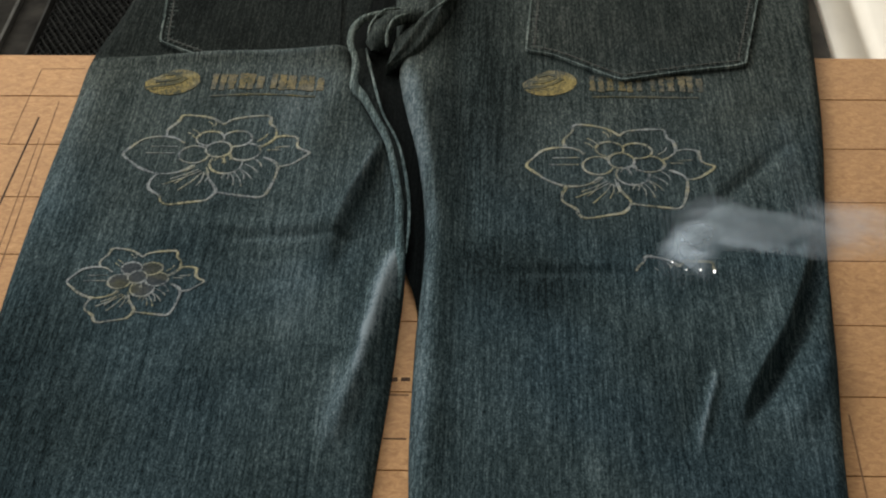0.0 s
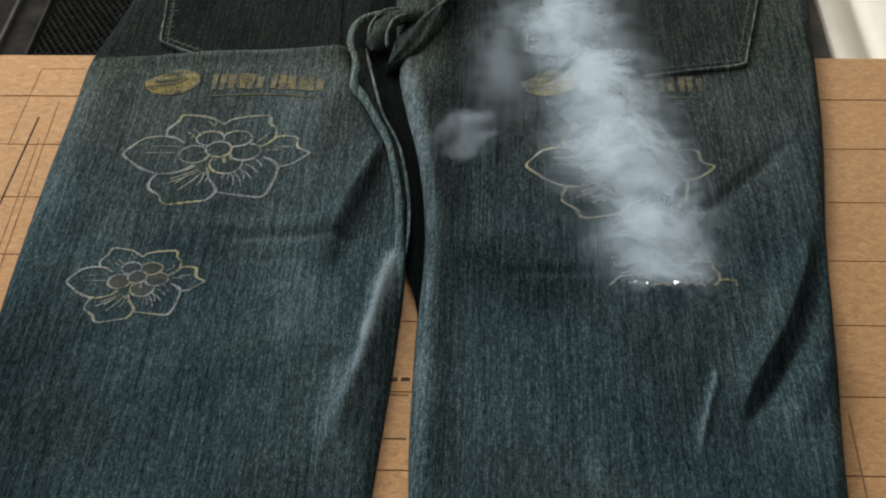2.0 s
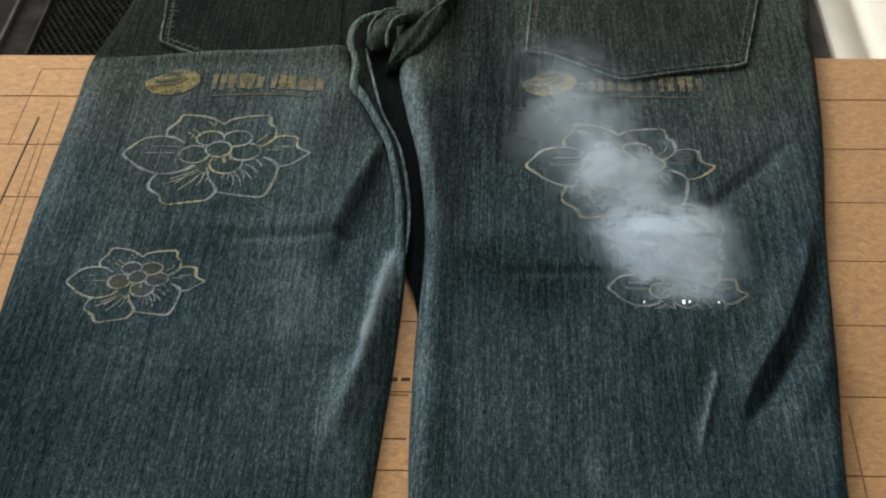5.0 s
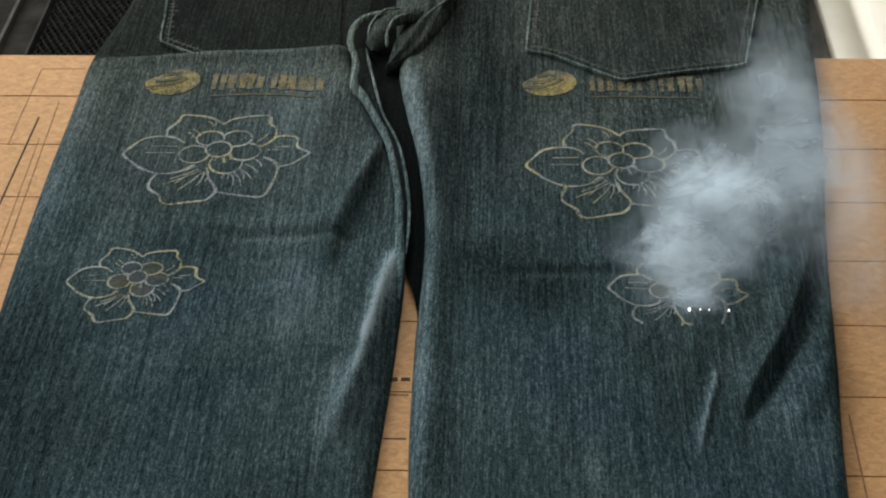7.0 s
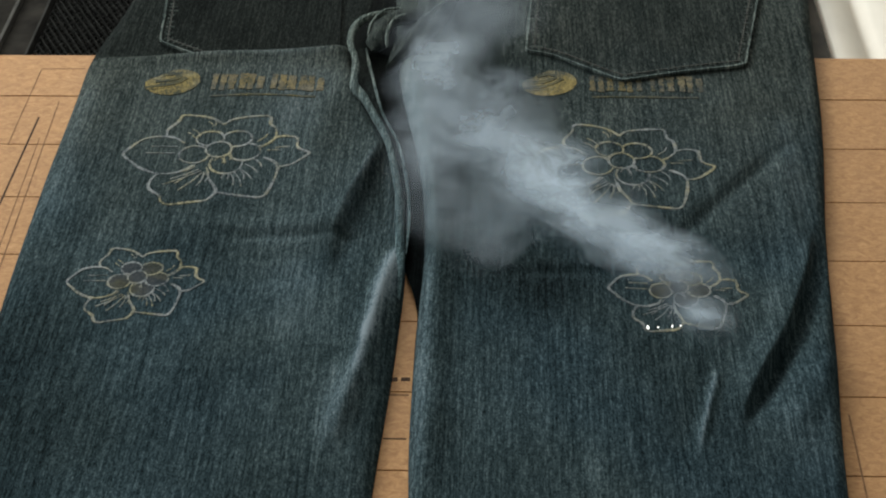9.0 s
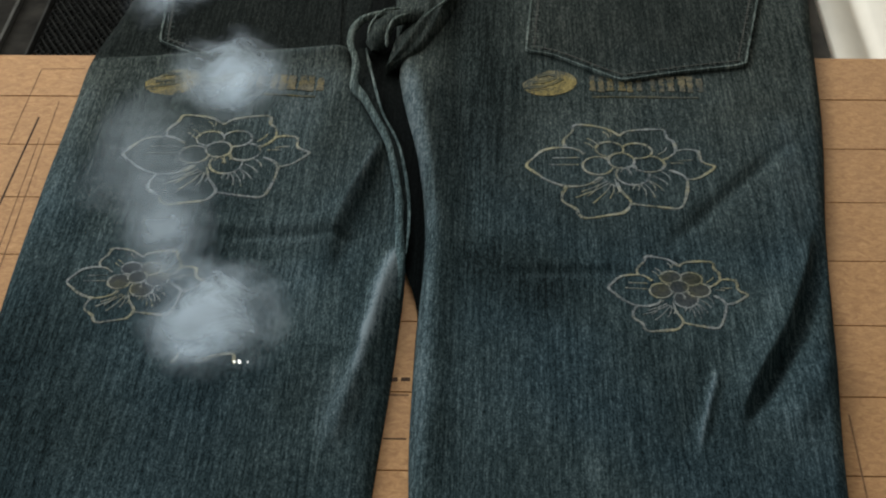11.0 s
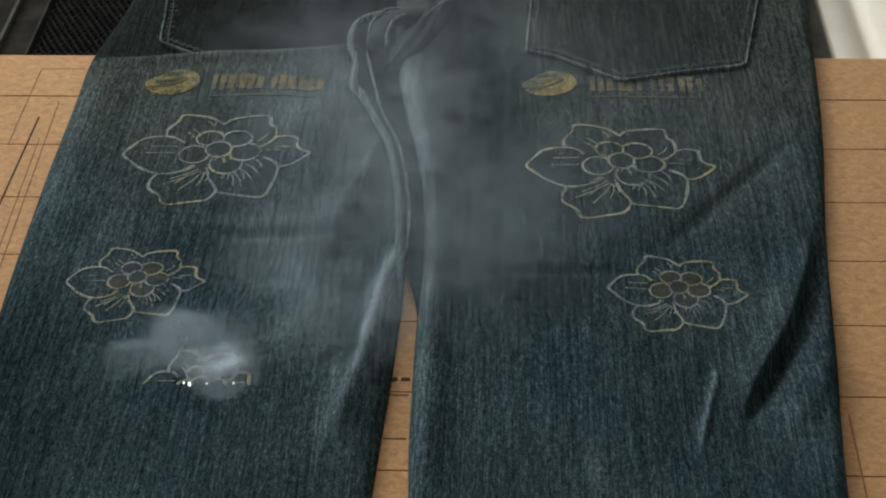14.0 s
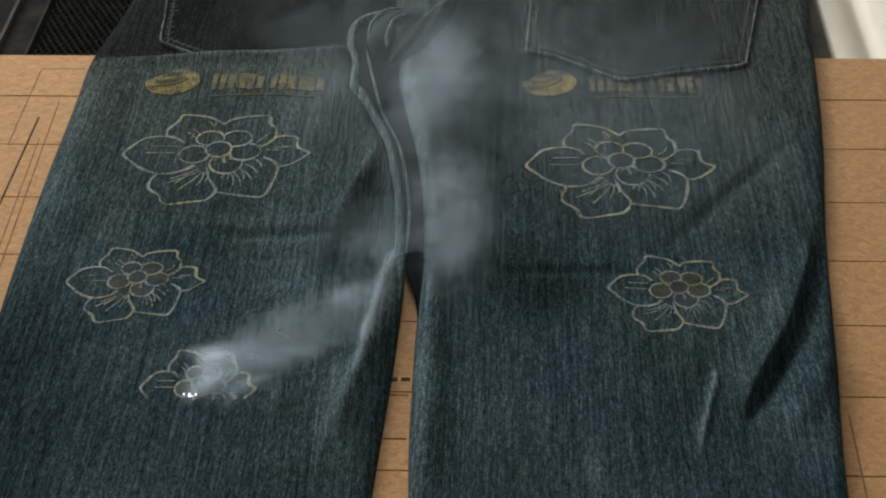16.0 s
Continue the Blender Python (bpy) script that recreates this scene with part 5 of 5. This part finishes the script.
SPARKS = []
rows = [(0, 0.1192, -0.1973, 0.0098), (0.25, 0.1029, -0.1966, 0.0098), (0.5, 0.1131, -0.1986, 0.0098), (0.75, 0.0978, -0.1999, 0.0098), (1, 0.1129, -0.2016, 0.0098), (1.25, 0.0883, -0.2034, 0.0098), (1.5, 0.0998, -0.2033, 0.0098), (1.75, 0.0793, -0.2068, 0.0098), (2, 0.0964, -0.2072, 0.0098), (2.25, 0.1142, -0.2098, 0.0098), (2.5, 0.0733, -0.2111, 0.0098), (2.75, 0.087, -0.2134, 0.0098), (3, 0.114, -0.2127, 0.0098), (3.25, 0.0866, -0.2143, 0.0098), (3.5, 0.06, -0.212, 0.0098), (3.75, 0.1245, -0.217, 0.0098), (4, 0.1042, -0.2192, 0.0098), (4.25, 0.106, -0.221, 0.0098), (4.5, 0.1112, -0.2211, 0.0098), (4.75, 0.1119, -0.223, 0.0098), (5, 0.0998, -0.2247, 0.0098), (5.25, 0.0872, -0.2268, 0.0098), (5.5, 0.096, -0.2277, 0.0098), (5.75, 0.1105, -0.2294, 0.0098), (6, 0.0734, -0.2306, 0.0098), (6.25, 0.0951, -0.2333, 0.0098), (6.5, 0.1176, -0.2334, 0.0098), (6.75, 0.0719, -0.2361, 0.0098), (7, 0.1022, -0.2312, 0.0098), (7.25, 0.0932, -0.2381, 0.0098), (7.5, 0.1077, -0.2394, 0.0098), (7.75, 0.0958, -0.2416, 0.0098), (8, 0.0908, -0.2419, 0.0098), (8.25, 0.1148, -0.2424, 0.0098), (8.5, 0.0859, -0.2457, 0.0098), (8.75, 0.0739, -0.2473, 0.0098), (9, 0.0787, -0.2469, 0.0098), (9.05, 0.0887, -0.2477, 0.0098), (9.18, -0.1719, -0.2719, 0.0098), (9.5, -0.1507, -0.2714, 0.0098), (9.75, -0.1608, -0.2737, 0.0098), (10, -0.1449, -0.2734, 0.0098), (10.25, -0.1556, -0.2758, 0.0098), (10.5, -0.155, -0.2767, 0.0098), (10.75, -0.1723, -0.2789, 0.0098), (11, -0.1387, -0.2785, 0.0098), (11.25, -0.1679, -0.282, 0.0098), (11.5, -0.1674, -0.2832, 0.0098), (11.75, -0.139, -0.2838, 0.0098), (12, -0.1507, -0.2852, 0.0098), (12.25, -0.1774, -0.2872, 0.0098), (12.5, -0.1437, -0.2882, 0.0098), (12.75, -0.1288, -0.2897, 0.0098), (13, -0.1429, -0.2891, 0.0098), (13.25, -0.1356, -0.2907, 0.0098), (13.5, -0.1451, -0.2938, 0.0098), (13.75, -0.1418, -0.2932, 0.0098), (14, -0.1624, -0.2966, 0.0098), (14.25, -0.1695, -0.2973, 0.0098), (14.5, -0.1863, -0.3, 0.0098), (14.75, -0.156, -0.2987, 0.0098), (15, -0.1571, -0.3016, 0.0098), (15.25, -0.1453, -0.3008, 0.0098), (15.5, -0.1706, -0.3033, 0.0098), (15.75, -0.1723, -0.3039, 0.0098), (16, -0.161, -0.3052, 0.0098)]
SPARKS.append((spark(0.0011), [(t, pose(x, y, z)) for t, x, y, z in rows]))
rows = [(0, 0.1114, -0.1959, 0.0098), (0.25, 0.1022, -0.1979, 0.0098), (0.5, 0.1104, -0.1977, 0.0098), (0.75, 0.0982, -0.1998, 0.0098), (1, 0.1026, -0.2017, 0.0098), (1.25, 0.1233, -0.2026, 0.0098), (1.5, 0.1033, -0.2022, 0.0098), (1.75, 0.0758, -0.2071, 0.0098), (2, 0.0808, -0.2083, 0.0098), (2.25, 0.0995, -0.2102, 0.0098), (2.5, 0.1021, -0.2109, 0.0098), (2.75, 0.0865, -0.2124, 0.0098), (3, 0.0859, -0.2144, 0.0098), (3.25, 0.0998, -0.2141, 0.0098), (3.5, 0.0927, -0.214, 0.0098), (3.75, 0.0846, -0.2178, 0.0098), (4, 0.1111, -0.2184, 0.0098), (4.25, 0.1096, -0.221, 0.0098), (4.5, 0.0764, -0.223, 0.0098), (4.75, 0.0767, -0.2231, 0.0098), (5, 0.103, -0.2244, 0.0098), (5.25, 0.1177, -0.2262, 0.0098), (5.5, 0.0885, -0.2288, 0.0098), (5.75, 0.073, -0.2303, 0.0098), (6, 0.0743, -0.2303, 0.0098), (6.25, 0.121, -0.2323, 0.0098), (6.5, 0.083, -0.2329, 0.0098), (6.75, 0.1218, -0.2351, 0.0098), (7, 0.1236, -0.2318, 0.0098), (7.25, 0.1138, -0.2367, 0.0098), (7.5, 0.1034, -0.2388, 0.0098), (7.75, 0.0831, -0.2404, 0.0098), (8, 0.1026, -0.2416, 0.0098), (8.25, 0.0907, -0.2426, 0.0098), (8.5, 0.1135, -0.2449, 0.0098), (8.75, 0.1121, -0.2458, 0.0098), (9, 0.0918, -0.2458, 0.0098), (9.05, 0.0917, -0.2477, 0.0098), (9.18, -0.1719, -0.2719, 0.0098), (9.5, -0.1466, -0.2716, 0.0098), (9.75, -0.153, -0.2731, 0.0098), (10, -0.1491, -0.274, 0.0098), (10.25, -0.1655, -0.2748, 0.0098), (10.5, -0.1702, -0.2762, 0.0098), (10.75, -0.1348, -0.278, 0.0098), (11, -0.1414, -0.2784, 0.0098), (11.25, -0.1557, -0.282, 0.0098), (11.5, -0.1629, -0.2831, 0.0098), (11.75, -0.1478, -0.2834, 0.0098), (12, -0.1476, -0.2856, 0.0098), (12.25, -0.1554, -0.2855, 0.0098), (12.5, -0.1307, -0.2898, 0.0098), (12.75, -0.1707, -0.2885, 0.0098), (13, -0.1593, -0.2901, 0.0098), (13.25, -0.1337, -0.2905, 0.0098), (13.5, -0.165, -0.2926, 0.0098), (13.75, -0.1694, -0.294, 0.0098), (14, -0.1655, -0.2957, 0.0098), (14.25, -0.1753, -0.2981, 0.0098), (14.5, -0.1687, -0.2997, 0.0098), (14.75, -0.158, -0.3004, 0.0098), (15, -0.1489, -0.3015, 0.0098), (15.25, -0.1418, -0.3022, 0.0098), (15.5, -0.1523, -0.3042, 0.0098), (15.75, -0.1698, -0.3052, 0.0098), (16, -0.1579, -0.3047, 0.0098)]
SPARKS.append((spark(0.0007), [(t, pose(x, y, z)) for t, x, y, z in rows]))
rows = [(0, 0.0961, -0.1893, 0.0098), (0.25, 0.0946, -0.1978, 0.0098), (0.5, 0.1064, -0.1978, 0.0098), (0.75, 0.0921, -0.1992, 0.0098), (1, 0.0927, -0.2008, 0.0098), (1.25, 0.0944, -0.2046, 0.0098), (1.5, 0.1109, -0.1918, 0.0098), (1.75, 0.0923, -0.2059, 0.0098), (2, 0.0978, -0.2072, 0.0098), (2.25, 0.1116, -0.2095, 0.0098), (2.5, 0.0813, -0.2102, 0.0098), (2.75, 0.1081, -0.2131, 0.0098), (3, 0.1067, -0.2133, 0.0098), (3.25, 0.1242, -0.2134, 0.0098), (3.5, 0.0757, -0.2107, 0.0098), (3.75, 0.0753, -0.219, 0.0098), (4, 0.0938, -0.2183, 0.0098), (4.25, 0.1008, -0.222, 0.0098), (4.5, 0.0993, -0.2219, 0.0098), (4.75, 0.0768, -0.2229, 0.0098), (5, 0.119, -0.2248, 0.0098), (5.25, 0.1209, -0.2251, 0.0098), (5.5, 0.0844, -0.2271, 0.0098), (5.75, 0.0924, -0.2284, 0.0098), (6, 0.0848, -0.2308, 0.0098), (6.25, 0.0874, -0.2313, 0.0098), (6.5, 0.0731, -0.2351, 0.0098), (6.75, 0.0805, -0.2353, 0.0098), (7, 0.1083, -0.2311, 0.0098), (7.25, 0.0919, -0.238, 0.0098), (7.5, 0.0753, -0.2391, 0.0098), (7.75, 0.0765, -0.2411, 0.0098), (8, 0.1185, -0.2419, 0.0098), (8.25, 0.1151, -0.2424, 0.0098), (8.5, 0.0715, -0.2453, 0.0098), (8.75, 0.0956, -0.2464, 0.0098), (9, 0.0964, -0.2452, 0.0098), (9.05, 0.0947, -0.2476, 0.0098), (9.18, -0.1701, -0.2723, 0.0098), (9.5, -0.1588, -0.272, 0.0098), (9.75, -0.1495, -0.2739, 0.0098), (10, -0.1602, -0.2743, 0.0098), (10.25, -0.1468, -0.2749, 0.0098), (10.5, -0.1745, -0.2769, 0.0098), (10.75, -0.1756, -0.2793, 0.0098), (11, -0.1383, -0.279, 0.0098), (11.25, -0.1733, -0.2804, 0.0098), (11.5, -0.1585, -0.2831, 0.0098), (11.75, -0.167, -0.283, 0.0098), (12, -0.1539, -0.2839, 0.0098), (12.25, -0.1571, -0.2866, 0.0098), (12.5, -0.1406, -0.289, 0.0098), (12.75, -0.1661, -0.2882, 0.0098), (13, -0.1429, -0.2891, 0.0098), (13.25, -0.1679, -0.2914, 0.0098), (13.5, -0.159, -0.2921, 0.0098), (13.75, -0.1564, -0.2939, 0.0098), (14, -0.1395, -0.2954, 0.0098), (14.25, -0.1321, -0.2968, 0.0098), (14.5, -0.1598, -0.2995, 0.0098), (14.75, -0.1386, -0.2993, 0.0098), (15, -0.143, -0.3018, 0.0098), (15.25, -0.154, -0.3027, 0.0098), (15.5, -0.1432, -0.3041, 0.0098), (15.75, -0.1394, -0.3047, 0.0098), (16, -0.1641, -0.3044, 0.0098)]
SPARKS.append((spark(0.0006), [(t, pose(x, y, z)) for t, x, y, z in rows]))
rows = [(0, 0.1035, -0.196, 0.0098), (0.25, 0.0939, -0.1982, 0.0098), (0.5, 0.097, -0.1979, 0.0098), (0.75, 0.0884, -0.1996, 0.0098), (1, 0.0935, -0.2023, 0.0098), (1.25, 0.0884, -0.2023, 0.0098), (1.5, 0.1201, -0.204, 0.0098), (1.75, 0.1136, -0.2062, 0.0098), (2, 0.0743, -0.2069, 0.0098), (2.25, 0.0796, -0.2091, 0.0098), (2.5, 0.1182, -0.2115, 0.0098), (2.75, 0.1051, -0.2113, 0.0098), (3, 0.0952, -0.2133, 0.0098), (3.25, 0.0899, -0.2139, 0.0098), (3.5, 0.0849, -0.2131, 0.0098), (3.75, 0.103, -0.2187, 0.0098), (4, 0.1106, -0.2182, 0.0098), (4.25, 0.1, -0.22, 0.0098), (4.5, 0.1093, -0.222, 0.0098), (4.75, 0.1211, -0.2241, 0.0098), (5, 0.078, -0.225, 0.0098), (5.25, 0.1197, -0.2261, 0.0098), (5.5, 0.0944, -0.2279, 0.0098), (5.75, 0.1116, -0.2302, 0.0098), (6, 0.0992, -0.2319, 0.0098), (6.25, 0.1026, -0.2312, 0.0098), (6.5, 0.1138, -0.2332, 0.0098), (6.75, 0.0738, -0.2366, 0.0098), (7, 0.1129, -0.2315, 0.0098), (7.25, 0.0727, -0.2384, 0.0098), (7.5, 0.0959, -0.2402, 0.0098), (7.75, 0.0913, -0.24, 0.0098), (8, 0.0852, -0.2415, 0.0098), (8.25, 0.0998, -0.243, 0.0098), (8.5, 0.1095, -0.244, 0.0098), (8.75, 0.0887, -0.2457, 0.0098), (9, 0.0842, -0.2468, 0.0098), (9.05, 0.0856, -0.2478, 0.0098), (9.18, -0.1756, -0.272, 0.0098), (9.5, -0.1432, -0.2722, 0.0098), (9.75, -0.1464, -0.2731, 0.0098), (10, -0.1579, -0.2736, 0.0098), (10.25, -0.1466, -0.2755, 0.0098), (10.5, -0.1786, -0.2767, 0.0098), (10.75, -0.175, -0.2792, 0.0098), (11, -0.1342, -0.2787, 0.0098), (11.25, -0.1392, -0.2804, 0.0098), (11.5, -0.1615, -0.2827, 0.0098), (11.75, -0.1445, -0.2844, 0.0098), (12, -0.1447, -0.2851, 0.0098), (12.25, -0.1472, -0.2869, 0.0098), (12.5, -0.1468, -0.2874, 0.0098), (12.75, -0.1595, -0.288, 0.0098), (13, -0.1523, -0.2905, 0.0098), (13.25, -0.1687, -0.2916, 0.0098), (13.5, -0.1619, -0.292, 0.0098), (13.75, -0.1618, -0.2941, 0.0098), (14, -0.1533, -0.296, 0.0098), (14.25, -0.1569, -0.2979, 0.0098), (14.5, -0.1527, -0.2998, 0.0098), (14.75, -0.1357, -0.3, 0.0098), (15, -0.1372, -0.3013, 0.0098), (15.25, -0.1416, -0.3021, 0.0098), (15.5, -0.1491, -0.3038, 0.0098), (15.75, -0.1576, -0.3048, 0.0098), (16, -0.1594, -0.306, 0.0098)]
SPARKS.append((spark(0.0005), [(t, pose(x, y, z)) for t, x, y, z in rows]))


def motions():
    for ob, t in GROWING:
        if t > 15.85:
            continue
        down, up = pose(0, 0, -0.004), pose(0, 0, 0)
        walk(ob, [(0, down), (max(0.04, t - 0.04), down), (t + 0.04, up), (16.0, up)])
    for ob, rows in PUFFS:
        walk(ob, rows)
    for ob, rows in SPARKS:
        walk(ob, rows)


motions()
